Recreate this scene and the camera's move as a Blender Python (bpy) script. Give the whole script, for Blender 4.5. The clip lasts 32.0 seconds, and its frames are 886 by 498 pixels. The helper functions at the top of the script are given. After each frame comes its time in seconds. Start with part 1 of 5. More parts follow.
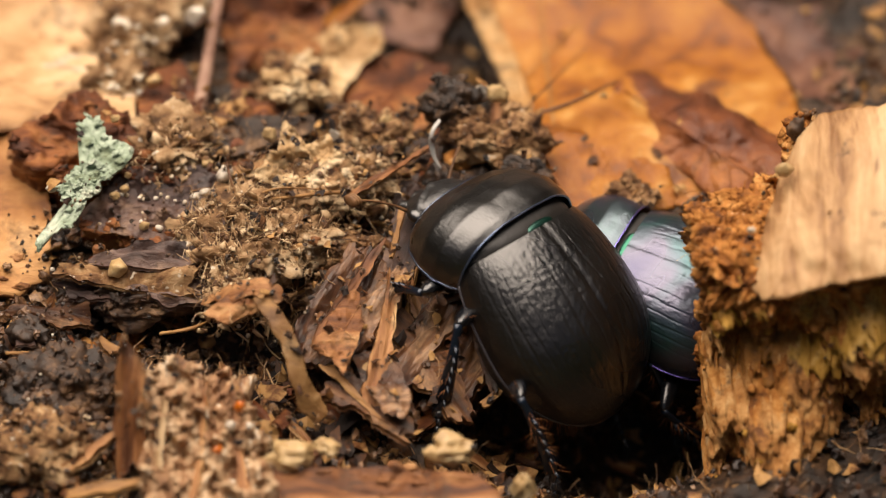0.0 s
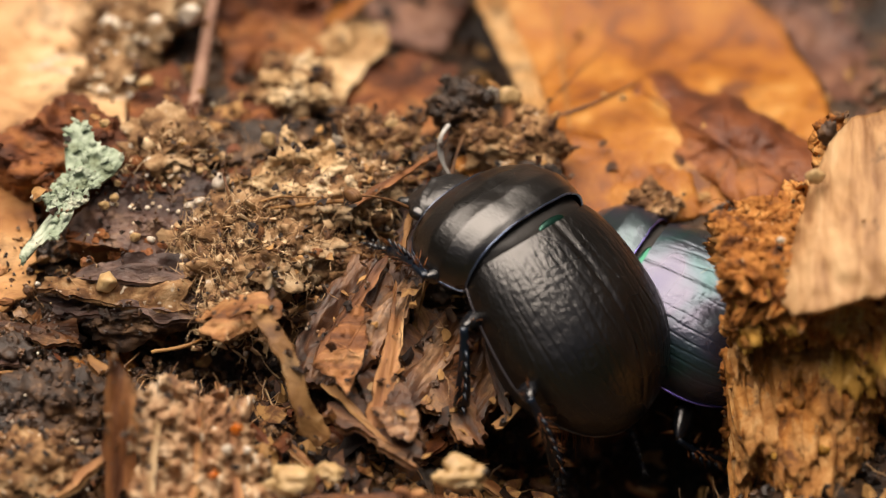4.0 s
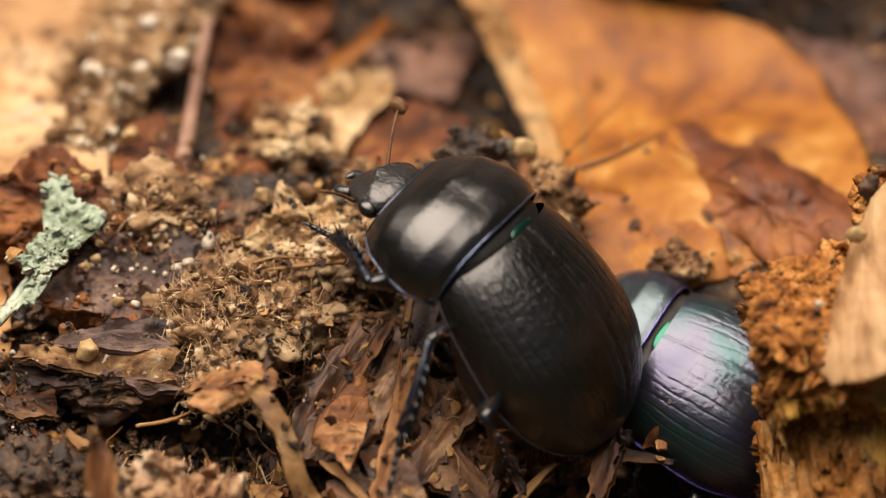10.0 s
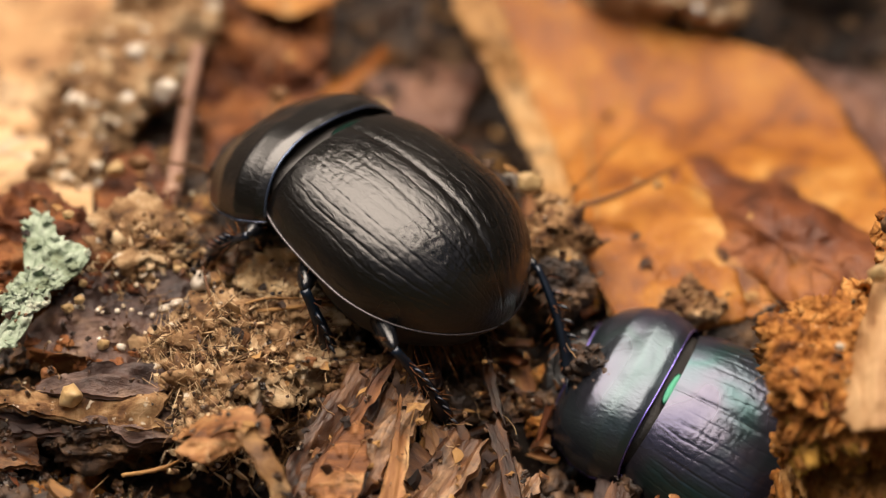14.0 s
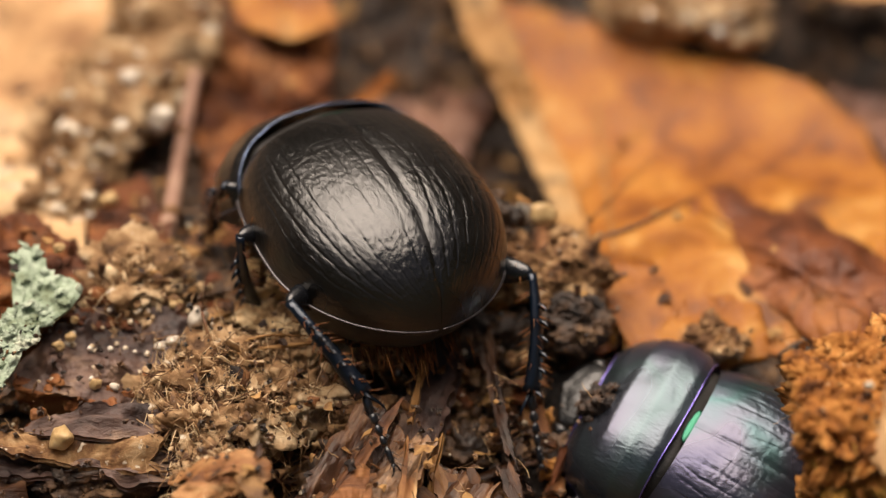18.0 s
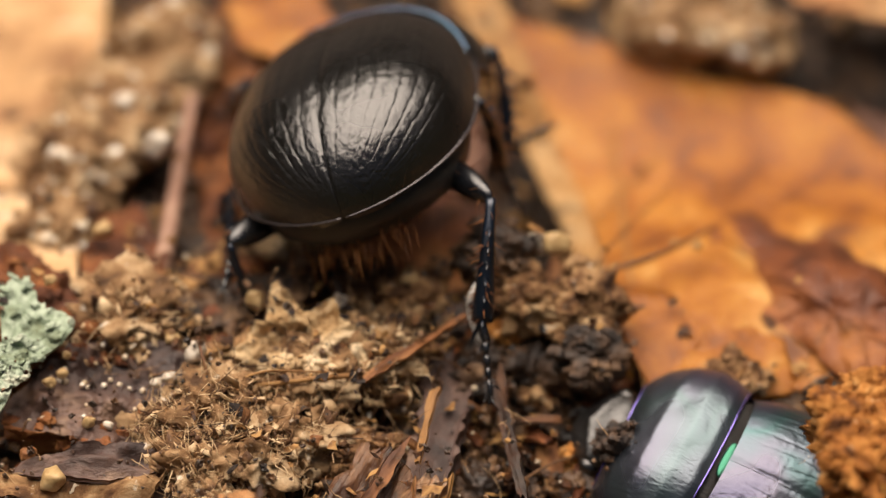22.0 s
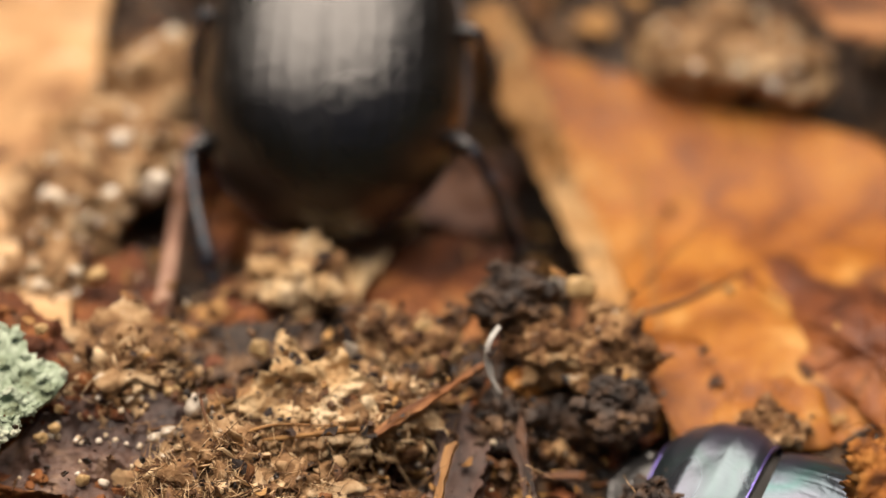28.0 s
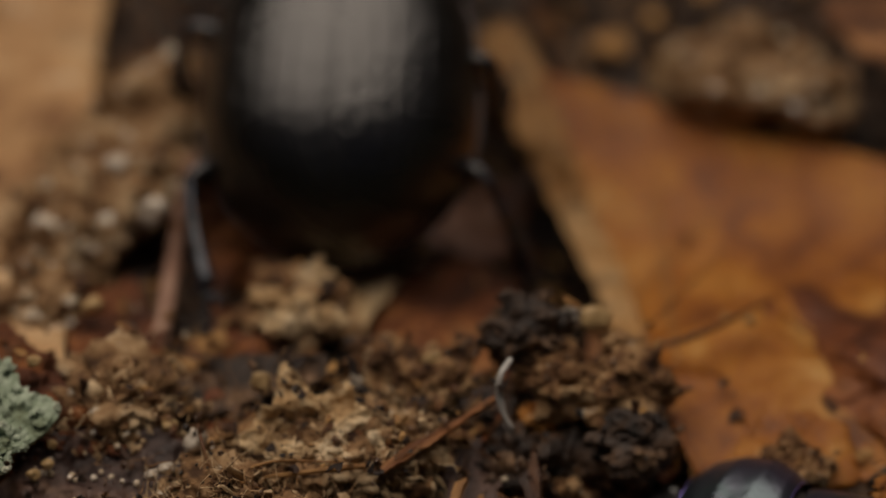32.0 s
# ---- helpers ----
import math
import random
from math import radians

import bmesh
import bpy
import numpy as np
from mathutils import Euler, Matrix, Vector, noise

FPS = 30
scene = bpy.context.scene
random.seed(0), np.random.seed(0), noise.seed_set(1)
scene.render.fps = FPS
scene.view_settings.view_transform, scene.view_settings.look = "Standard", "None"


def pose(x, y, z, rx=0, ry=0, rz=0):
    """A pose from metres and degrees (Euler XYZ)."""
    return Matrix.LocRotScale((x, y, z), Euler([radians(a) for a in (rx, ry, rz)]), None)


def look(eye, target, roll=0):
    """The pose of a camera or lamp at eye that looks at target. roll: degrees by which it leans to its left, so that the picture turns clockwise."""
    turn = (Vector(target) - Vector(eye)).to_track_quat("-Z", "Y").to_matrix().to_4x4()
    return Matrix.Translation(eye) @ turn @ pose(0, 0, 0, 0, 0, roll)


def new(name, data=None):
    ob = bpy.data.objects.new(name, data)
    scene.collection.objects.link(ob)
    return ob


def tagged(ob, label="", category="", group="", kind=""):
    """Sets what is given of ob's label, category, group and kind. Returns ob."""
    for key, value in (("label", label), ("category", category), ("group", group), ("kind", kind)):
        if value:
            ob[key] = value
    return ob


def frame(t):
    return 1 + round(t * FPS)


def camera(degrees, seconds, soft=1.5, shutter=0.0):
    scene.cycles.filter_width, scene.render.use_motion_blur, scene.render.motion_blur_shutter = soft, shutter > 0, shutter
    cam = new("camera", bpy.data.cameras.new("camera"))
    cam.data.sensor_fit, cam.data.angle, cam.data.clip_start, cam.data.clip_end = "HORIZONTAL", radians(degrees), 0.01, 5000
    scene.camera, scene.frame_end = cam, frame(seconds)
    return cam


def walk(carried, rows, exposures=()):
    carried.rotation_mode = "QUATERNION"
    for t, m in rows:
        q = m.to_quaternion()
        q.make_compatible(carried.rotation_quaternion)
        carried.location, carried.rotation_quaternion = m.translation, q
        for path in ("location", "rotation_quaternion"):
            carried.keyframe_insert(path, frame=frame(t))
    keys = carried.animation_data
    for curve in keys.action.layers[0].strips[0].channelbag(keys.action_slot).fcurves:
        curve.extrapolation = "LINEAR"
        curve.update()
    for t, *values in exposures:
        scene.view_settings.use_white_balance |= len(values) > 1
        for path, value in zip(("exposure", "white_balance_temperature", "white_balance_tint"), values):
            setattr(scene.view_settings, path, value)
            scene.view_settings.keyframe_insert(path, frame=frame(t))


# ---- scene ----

# A macro lens about 45 cm from a patch of forest litter some 4 cm wide. World in metres, built in millimetres.
MM = 0.001
DIST, ELEV, GRID = 450.0, radians(52), 37.0
LENS = 2 * math.degrees(math.atan(1568 / GRID / 2 / DIST))
BACK = Vector((0, -math.cos(ELEV), math.sin(ELEV)))
UP = Vector((0, math.sin(ELEV), math.cos(ELEV)))


def view(near, pan, tilt, lean):
    """A camera pose on the line of the slide: near is how much nearer than DIST, pan and tilt in plan-grid units."""
    f = GRID * DIST
    base = look(tuple(BACK * (DIST * MM / near)), (0, 0, 0))
    return base @ pose(0, 0, 0, 0, 0, lean) @ Euler((0, math.atan(pan / f), 0)).to_matrix().to_4x4() @ Euler((math.atan(tilt / f), 0, 0)).to_matrix().to_4x4()


cam = camera(LENS, 32.0, soft=1.2)
walk(cam, [
    (0, view(0.8817, -30.8, -104.4, 0.18)), (1, view(0.8953, -27.6, -102.9, 0.14)), (2, view(0.9105, -25.4, -100.3, 0.11)),
    (3, view(0.9227, -22.9, -97.7, 0.07)), (3.5, view(0.9296, -20.2, -95.1, 0.07)), (5.5, view(0.9542, -1.4, -62.3, 0.05)),
    (6, view(0.9608, 0.2, -54.1, 0.05)), (7, view(0.9737, 0.9, -35.8, 0.04)), (8, view(0.9862, 0.6, -17.7, 0.03)),
    (9, view(1.0000, 0.0, 0.0, 0.02)), (10, view(1.0140, -1.4, 18.1, 0.00)), (11, view(1.0266, -2.4, 36.0, -0.01)),
    (12, view(1.0393, -2.2, 54.1, -0.03)), (13, view(1.0532, -1.2, 72.3, -0.04)), (14, view(1.0653, 1.3, 89.8, -0.06)),
    (14.5, view(1.0723, 2.8, 98.4, -0.07)), (16.5, view(1.0976, 10.6, 130.9, -0.09)), (17, view(1.1047, 12.6, 139.1, -0.10)),
    (18, view(1.1172, 17.5, 155.2, -0.11)), (19, view(1.1299, 21.4, 170.8, -0.12)), (20, view(1.1434, 24.9, 187.2, -0.13)),
    (21, view(1.1553, 29.7, 201.9, -0.17)), (22, view(1.1690, 34.5, 217.9, -0.21)), (23, view(1.1805, 40.0, 232.8, -0.25)),
    (24, view(1.1931, 45.7, 248.6, -0.28)), (25, view(1.2042, 50.7, 265.2, -0.32)), (25.5, view(1.2103, 53.2, 273.1, -0.34)),
    (27.5, view(1.2357, 63.4, 304.5, -0.40)), (28, view(1.2428, 66.1, 312.3, -0.41)), (29, view(1.2548, 71.0, 328.2, -0.41)),
    (30, view(1.2682, 75.6, 344.4, -0.42)), (31, view(1.2811, 80.5, 360.4, -0.42)), (32, view(1.2940, 85.3, 376.2, -0.43))],
    exposures=[(0, -0.4, 6850, 16), (28.8, -0.4, 6850, 16), (30, -0.85, 6850, 16), (31, -1.45, 6850, 16), (32, -2.15, 6850, 16)])

# ---- light: an overcast sky over a clearing, brightest overhead ----
world = bpy.data.worlds.new("overcast_sky")
scene.world = world
world.use_nodes = True
wn = world.node_tree.nodes
sky = wn.new("ShaderNodeTexSky")
sky.sky_type, sky.sun_disc, sky.sun_elevation, sky.sun_rotation = "NISHITA", False, radians(65), radians(-18)
sky.air_density, sky.dust_density, sky.ozone_density = 1.0, 4.0, 0.6
world.node_tree.links.new(sky.outputs[0], wn["Background"].inputs[0])
wn["Background"].inputs[1].default_value = 0.06
sun = new("sun", bpy.data.lights.new("sun", "SUN"))
sun.data.energy, sun.data.angle, sun.data.color = 9.6, radians(72), (1.0, 0.90, 0.76)
sun.matrix_world = look((-0.14, 0.44, 1.0), (0, 0, 0))


# ---- noise and plan ----
def vnoise(p, seed=0):
    """Smooth value noise of points (n, 3), -1 to 1."""
    p = np.asarray(p, float) + seed * 17.37
    i = np.floor(p).astype(np.int64)
    f = p - i
    f = f * f * (3 - 2 * f)
    def h(a, b, c):
        n = (a * 73856093) ^ (b * 19349663) ^ (c * 83492791)
        n = (n ^ (n >> 13)) * 1274126177 & 0x7FFFFFFF
        n = (n ^ (n >> 15)) * 2246822519 & 0x7FFFFFFF
        return (n & 0xFFFF) / 32767.5 - 1
    x, y, z = i.T
    fx, fy, fz = f.T
    out = 0
    for dx in (0, 1):
        for dy in (0, 1):
            for dz in (0, 1):
                out = out + h(x + dx, y + dy, z + dz) * (fx if dx else 1 - fx) * (fy if dy else 1 - fy) * (fz if dz else 1 - fz)
    return out


def fbm(p, seed=0, octaves=4, gain=0.5):
    p = np.asarray(p, float)
    out, amp = 0, 1.0
    for k in range(octaves):
        out = out + amp * vnoise(p * 2 ** k, seed + k)
        amp *= gain
    return out


def sight(x, y, h=0.0):
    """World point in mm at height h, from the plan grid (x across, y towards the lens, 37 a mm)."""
    u, v = (x - 784) / GRID, (441 - y) / GRID
    eye = BACK * DIST
    way = Vector((u, 0, 0)) + UP * v - eye
    return eye + way * ((h - eye.z) / way.z)


def drop(y):
    """How far the litter falls away towards the back, in mm."""
    s = np.clip((np.asarray(y, float) - 1) / 14, 0, 1)
    return 5.0 * s * s * (3 - 2 * s)


def spot(x, y, h=0.0):
    """World point at a plan place, h above the level of the litter there."""
    q = sight(x, y, h)
    for _ in range(3):
        q = sight(x, y, h - float(drop(q.y)))
    return q


DIPS = [  # plan place, radius in mm, height in mm
    (1010, 850, 6.0, -5.4), (1330, 700, 4.5, -3.5), (1200, 230, 8.0, -3.6), (1190, 740, 5.0, -5.5), (780, 60, 6.0, -4.0), (220, 705, 3.6, -3.2), (390, 720, 2.4, -2.4), (660, 452, 1.4, -2.4), (460, 760, 2.6, -1.6), (430, 520, 4.0, 1.3),
    (220, 450, 4.5, 0.8), (330, 930, 5.0, 1.6), (840, 400, 3.0, 1.0), (560, 380, 4.0, 0.8), (1330, -20, 4.0, -4.5),
    (1480, 60, 4.0, -3.0), (250, 100, 6.0, 1.2), (640, 700, 4.0, 0.6), (1420, 720, 5.5, -3.0), (1240, 880, 5.0, -4.0), (860, 780, 4.0, -3.4), (560, 860, 2.5, -1.2)]
DIPS = [(sight(x, y).x, sight(x, y).y, r, h) for x, y, r, h in DIPS]


def terrain(x, y, fine=True):
    """Height of the soil in mm."""
    x, y = np.atleast_1d(np.asarray(x, float)), np.atleast_1d(np.asarray(y, float))
    z = -drop(y)
    for cx, cy, r, h in DIPS:
        z += h * np.exp(-((x - cx) ** 2 + (y - cy) ** 2) / (r * r) * 1.2)
    near = np.exp(-(np.maximum(np.hypot(x, y) - 60, 0) / 200))
    p = np.stack([x, y, 0 * x], -1)
    z += 0.9 * vnoise(p / 5.0, 3) + 0.45 * vnoise(p / 2.0, 5)
    if fine:
        z += near * (0.30 * vnoise(p / 0.9, 7) + 0.16 * vnoise(p / 0.42, 8) + 0.08 * vnoise(p / 0.2, 9))
    return z + 6 * (1 - near) * vnoise(p / 260.0, 11)


def soil(x, y):
    return float(terrain(x, y, False)[0])


def on(x, y, lift=0.0):
    """World point on the soil at a plan place."""
    h = 0.0
    for _ in range(4):
        q = sight(x, y, h)
        h = soil(q.x, q.y) + lift
    return sight(x, y, h)


# ---- materials ----
SATURATE = 1.15


def shader(name, colors, scale=1.0, stretch=(1, 1, 1), rough=0.75, bump=0.5, metal=0.0, spec=0.4, vary=0.0, island=0.0, speck=None, coat=0.0, detail=6, dirt=0.0, dirt_scale=0.5):
    """colors: dark to light base colours; scale: grain in cycles a mm; vary/island: how far pieces differ."""
    m = bpy.data.materials.new(name)
    m.use_nodes = True
    t = m.node_tree
    nd, ln = t.nodes, t.links
    b = nd["Principled BSDF"]
    co = nd.new("ShaderNodeTexCoord")
    mp = nd.new("ShaderNodeMapping")
    mp.inputs["Scale"].default_value = [1000 * scale * s for s in stretch]
    ln.new(co.outputs["Object"], mp.inputs[0])
    n1 = nd.new("ShaderNodeTexNoise")
    n1.inputs["Scale"].default_value, n1.inputs["Detail"].default_value, n1.inputs["Roughness"].default_value = 1.0, detail, 0.65
    n1.inputs["Distortion"].default_value = 0.4
    ln.new(mp.outputs[0], n1.inputs["Vector"])
    n2 = nd.new("ShaderNodeTexNoise")
    n2.inputs["Scale"].default_value, n2.inputs["Detail"].default_value = 0.22, 3
    ln.new(mp.outputs[0], n2.inputs["Vector"])
    mix = nd.new("ShaderNodeMath")
    mix.operation = "MULTIPLY_ADD"
    ln.new(n2.outputs[0], mix.inputs[0])
    mix.inputs[1].default_value = 0.9
    half = nd.new("ShaderNodeMath")
    half.operation = "MULTIPLY_ADD"
    ln.new(n1.outputs[0], half.inputs[0])
    half.inputs[1].default_value, half.inputs[2].default_value = 1.25, -0.58
    ln.new(half.outputs[0], mix.inputs[2])
    last = mix.outputs[0]
    for source, amount in (("obj", vary), ("isl", island)):
        if amount:
            src = nd.new("ShaderNodeObjectInfo").outputs["Random"] if source == "obj" else nd.new("ShaderNodeNewGeometry").outputs["Random Per Island"]
            k = nd.new("ShaderNodeMath")
            k.operation = "MULTIPLY_ADD"
            ln.new(src, k.inputs[0])
            k.inputs[1].default_value = amount
            s = nd.new("ShaderNodeMath")
            s.operation = "ADD"
            k.inputs[2].default_value = -amount / 2
            ln.new(k.outputs[0], s.inputs[0])
            ln.new(last, s.inputs[1])
            last = s.outputs[0]
    ramp = nd.new("ShaderNodeValToRGB")
    el = ramp.color_ramp.elements
    lo, hi = 0.22, 0.78
    while len(el) < len(colors):
        el.new(0.5)
    for k, c in enumerate(colors):
        el[k].position = lo + (hi - lo) * k / (len(colors) - 1)
        m3 = sum(c) / 3
        el[k].color = (*[max(0.001, m3 + (q - m3) * SATURATE) for q in c], 1)
    ln.new(last, ramp.inputs[0])
    colour = ramp.outputs[0]
    if speck:
        vo = nd.new("ShaderNodeTexNoise")
        vo.inputs["Scale"].default_value, vo.inputs["Detail"].default_value = speck[1], 2
        ln.new(mp.outputs[0], vo.inputs["Vector"])
        th = nd.new("ShaderNodeMapRange")
        th.inputs["From Min"].default_value, th.inputs["From Max"].default_value = speck[2], speck[2] + 0.07
        ln.new(vo.outputs[0], th.inputs["Value"])
        mx = nd.new("ShaderNodeMix")
        mx.data_type = "RGBA"
        ln.new(th.outputs[0], mx.inputs["Factor"])
        ln.new(colour, mx.inputs["A"])
        mx.inputs["B"].default_value = (*speck[0], 1)
        colour = mx.outputs["Result"]
    if dirt:
        dn = nd.new("ShaderNodeTexNoise")
        dn.inputs["Scale"].default_value, dn.inputs["Detail"].default_value, dn.inputs["Roughness"].default_value = 1000 * dirt_scale, 7, 0.7
        ln.new(co.outputs["Object"], dn.inputs["Vector"])
        dr = nd.new("ShaderNodeMapRange")
        dr.inputs["From Min"].default_value, dr.inputs["From Max"].default_value = 0.66 - 0.25 * dirt, 0.74 - 0.12 * dirt
        dr.inputs["To Max"].default_value = 0.85
        ln.new(dn.outputs[0], dr.inputs["Value"])
        dm = nd.new("ShaderNodeMix")
        dm.data_type = "RGBA"
        ln.new(dr.outputs[0], dm.inputs["Factor"])
        ln.new(colour, dm.inputs["A"])
        dm.inputs["B"].default_value = (0.035, 0.017, 0.008, 1)
        colour = dm.outputs["Result"]
    ln.new(colour, b.inputs["Base Color"])
    rr = nd.new("ShaderNodeMapRange")
    rr.inputs["To Min"].default_value, rr.inputs["To Max"].default_value = max(rough - 0.18, 0.05), min(rough + 0.15, 1)
    ln.new(n1.outputs[0], rr.inputs["Value"])
    ln.new(rr.outputs[0], b.inputs["Roughness"])
    b.inputs["Metallic"].default_value, b.inputs["Specular IOR Level"].default_value, b.inputs["Coat Weight"].default_value = metal, spec, coat
    b.inputs["Coat Roughness"].default_value = 0.2
    if bump:
        n3 = nd.new("ShaderNodeTexNoise")
        n3.inputs["Scale"].default_value, n3.inputs["Detail"].default_value, n3.inputs["Roughness"].default_value = 5.5, 5, 0.75
        ln.new(mp.outputs[0], n3.inputs["Vector"])
        hs = nd.new("ShaderNodeMath")
        hs.operation = "MULTIPLY_ADD"
        ln.new(n3.outputs[0], hs.inputs[0])
        hs.inputs[1].default_value = 0.32
        ln.new(n1.outputs[0], hs.inputs[2])
        bp = nd.new("ShaderNodeBump")
        bp.inputs["Strength"].default_value, bp.inputs["Distance"].default_value = min(bump, 1), 0.2 * MM / scale
        ln.new(hs.outputs[0], bp.inputs["Height"])
        ln.new(bp.outputs[0], b.inputs["Normal"])
    return m


SOIL = shader("soil", [(0.006, 0.004, 0.003), (0.016, 0.009, 0.005), (0.045, 0.023, 0.011), (0.14, 0.08, 0.038)], 0.9, rough=0.55, bump=0.9, speck=((0.5, 0.42, 0.3), 2.6, 0.74))
CRUMB = shader("soil_crumbs", [(0.010, 0.006, 0.004), (0.022, 0.012, 0.007), (0.055, 0.027, 0.013), (0.11, 0.055, 0.026), (0.22, 0.13, 0.068)], 1.6, rough=0.36, bump=1.0, island=0.5, spec=0.7)
DUFF = shader("plant_fibres", [(0.035, 0.016, 0.008), (0.12, 0.06, 0.027), (0.29, 0.17, 0.085), (0.50, 0.35, 0.21)], 1.5, (0.3, 1, 1), rough=0.7, bump=0.5, island=0.7)
SCRAP = shader("leaf_scraps", [(0.012, 0.006, 0.004), (0.04, 0.016, 0.007), (0.13, 0.055, 0.02), (0.36, 0.21, 0.09)], 1.2, rough=0.65, bump=0.6, island=0.8)
BACK_WOOD = shader("tan_bark", [(0.16, 0.075, 0.035), (0.40, 0.235, 0.12), (0.52, 0.34, 0.19), (0.6, 0.44, 0.28)], 0.45, (0.6, 1, 1), rough=0.7, bump=0.8, speck=((0.66, 0.55, 0.42), 1.3, 0.66), dirt=0.5, dirt_scale=0.3)
ROT = shader("crumbly_orange_wood", [(0.08, 0.028, 0.009), (0.27, 0.105, 0.03), (0.45, 0.215, 0.075), (0.60, 0.37, 0.17)], 1.1, rough=0.85, bump=1.0, speck=((0.58, 0.4, 0.23), 2.4, 0.68), dirt=0.3, dirt_scale=0.8)
OCHRE = shader("ochre_rotten_wood", [(0.07, 0.03, 0.007), (0.27, 0.14, 0.03), (0.46, 0.27, 0.075), (0.6, 0.4, 0.17)], 0.7, (1, 0.8, 0.7), rough=0.65, bump=1.0, dirt=0.4, dirt_scale=0.5)
PALE_ROT = shader("pale_fibrous_rot", [(0.12, 0.045, 0.014), (0.36, 0.17, 0.06), (0.54, 0.32, 0.145), (0.68, 0.5, 0.3)], 0.9, (1, 1, 0.7), rough=0.7, bump=1.0, dirt=0.4, dirt_scale=0.6)
FACE = shader("smooth_tan_bark", [(0.20, 0.10, 0.045), (0.40, 0.24, 0.125), (0.50, 0.335, 0.19), (0.60, 0.44, 0.28)], 0.8, (1.3, 0.22, 0.4), rough=0.55, bump=0.8, speck=((0.2, 0.10, 0.05), 1.4, 0.66), dirt=0.25, dirt_scale=0.5)
# dark rot in random patches, and the painted shade of the front's hollows
ROT_LOW = shader("dark_and_shaded_rot", [(0.02, 0.009, 0.004), (0.10, 0.04, 0.012), (0.26, 0.115, 0.03), (0.46, 0.24, 0.1)], 0.45, (0.8, 1, 0.6), rough=0.6, bump=0.9)
RED_WOOD = shader("reddish_wood", [(0.07, 0.026, 0.012), (0.2, 0.085, 0.036), (0.38, 0.2, 0.095), (0.52, 0.34, 0.18)], 0.8, (0.18, 1.7, 1), rough=0.65, bump=0.7, vary=0.25, dirt=0.5)
GREY_WOOD = shader("pale_grey_wood", [(0.14, 0.075, 0.035), (0.3, 0.19, 0.1), (0.46, 0.34, 0.21), (0.58, 0.48, 0.33)], 0.8, (0.18, 1.7, 1), rough=0.65, bump=0.7, vary=0.25, dirt=0.5)
DARK_BARK = shader("dark_bark", [(0.020, 0.011, 0.010), (0.058, 0.034, 0.028), (0.11, 0.066, 0.052), (0.22, 0.145, 0.10)], 0.7, (0.6, 1, 1), rough=0.48, bump=1.0, spec=0.55, dirt=0.25)
RED_BARK = shader("red_brown_bark", [(0.03, 0.010, 0.005), (0.10, 0.032, 0.013), (0.22, 0.085, 0.032), (0.34, 0.17, 0.075)], 0.7, (0.5, 1, 1), rough=0.7, bump=0.9, dirt=0.5)
PURPLE = shader("purple_brown_leaf", [(0.035, 0.016, 0.012), (0.11, 0.05, 0.034), (0.21, 0.11, 0.07)], 0.35, rough=0.55, bump=0.4, dirt=0.4)
LICHEN = shader("grey_green_lichen", [(0.12, 0.14, 0.08), (0.28, 0.345, 0.255), (0.44, 0.51, 0.41), (0.60, 0.63, 0.51)], 0.8, vary=0.25, rough=0.9, bump=1.0, dirt=0.35, dirt_scale=0.7)
LEAF = shader("orange_dead_leaf", [(0.13, 0.04, 0.010), (0.22, 0.074, 0.015), (0.30, 0.115, 0.025), (0.36, 0.158, 0.040), (0.46, 0.26, 0.095)], 0.45, rough=0.5, bump=0.7, speck=((0.15, 0.05, 0.014), 0.7, 0.64), spec=0.5, dirt=0.1, dirt_scale=0.25)
LEAF_EDGE = shader("pale_leaf_edge", [(0.16, 0.075, 0.03), (0.34, 0.19, 0.08), (0.48, 0.32, 0.17)], 0.5, rough=0.65, bump=0.6, dirt=0.5)
LEAF_DARK = shader("dark_leaf", [(0.05, 0.016, 0.008), (0.12, 0.038, 0.016), (0.20, 0.07, 0.026), (0.29, 0.115, 0.038)], 0.3, rough=0.55, bump=0.5, dirt=0.35, dirt_scale=0.3)
TAN_LEAF = shader("tan_leaf_scrap", [(0.22, 0.12, 0.055), (0.42, 0.28, 0.15), (0.56, 0.42, 0.26), (0.64, 0.52, 0.36)], 0.8, rough=0.7, bump=0.9, vary=0.2, dirt=0.35)
STRIP = shader("dry_grass_strip", [(0.13, 0.058, 0.022), (0.28, 0.15, 0.06), (0.42, 0.26, 0.12)], 0.7, (0.2, 1.5, 1), rough=0.6, bump=0.5, dirt=0.3)
TWIG = shader("mauve_twig", [(0.14, 0.075, 0.055), (0.26, 0.155, 0.115), (0.36, 0.24, 0.18)], 0.9, (0.2, 1, 1), rough=0.6, bump=0.6)
TWIG_DARK = shader("thin_brown_stem", [(0.05, 0.022, 0.012), (0.13, 0.06, 0.03), (0.26, 0.15, 0.08)], 1.2, (0.3, 1, 1), rough=0.6, bump=0.4)
SAND = shader("quartz_grain", [(0.42, 0.33, 0.22), (0.62, 0.54, 0.42), (0.78, 0.74, 0.66)], 1.0, rough=0.3, bump=0.2, vary=0.6, spec=0.6, coat=0.4)
CREAM = shader("cream_pebble", [(0.30, 0.19, 0.09), (0.46, 0.33, 0.18), (0.58, 0.46, 0.30)], 0.8, rough=0.45, bump=0.3)
WHITE = shader("white_pebble", [(0.40, 0.34, 0.26), (0.56, 0.50, 0.42), (0.66, 0.62, 0.55)], 0.8, rough=0.35, bump=0.2, coat=0.3)
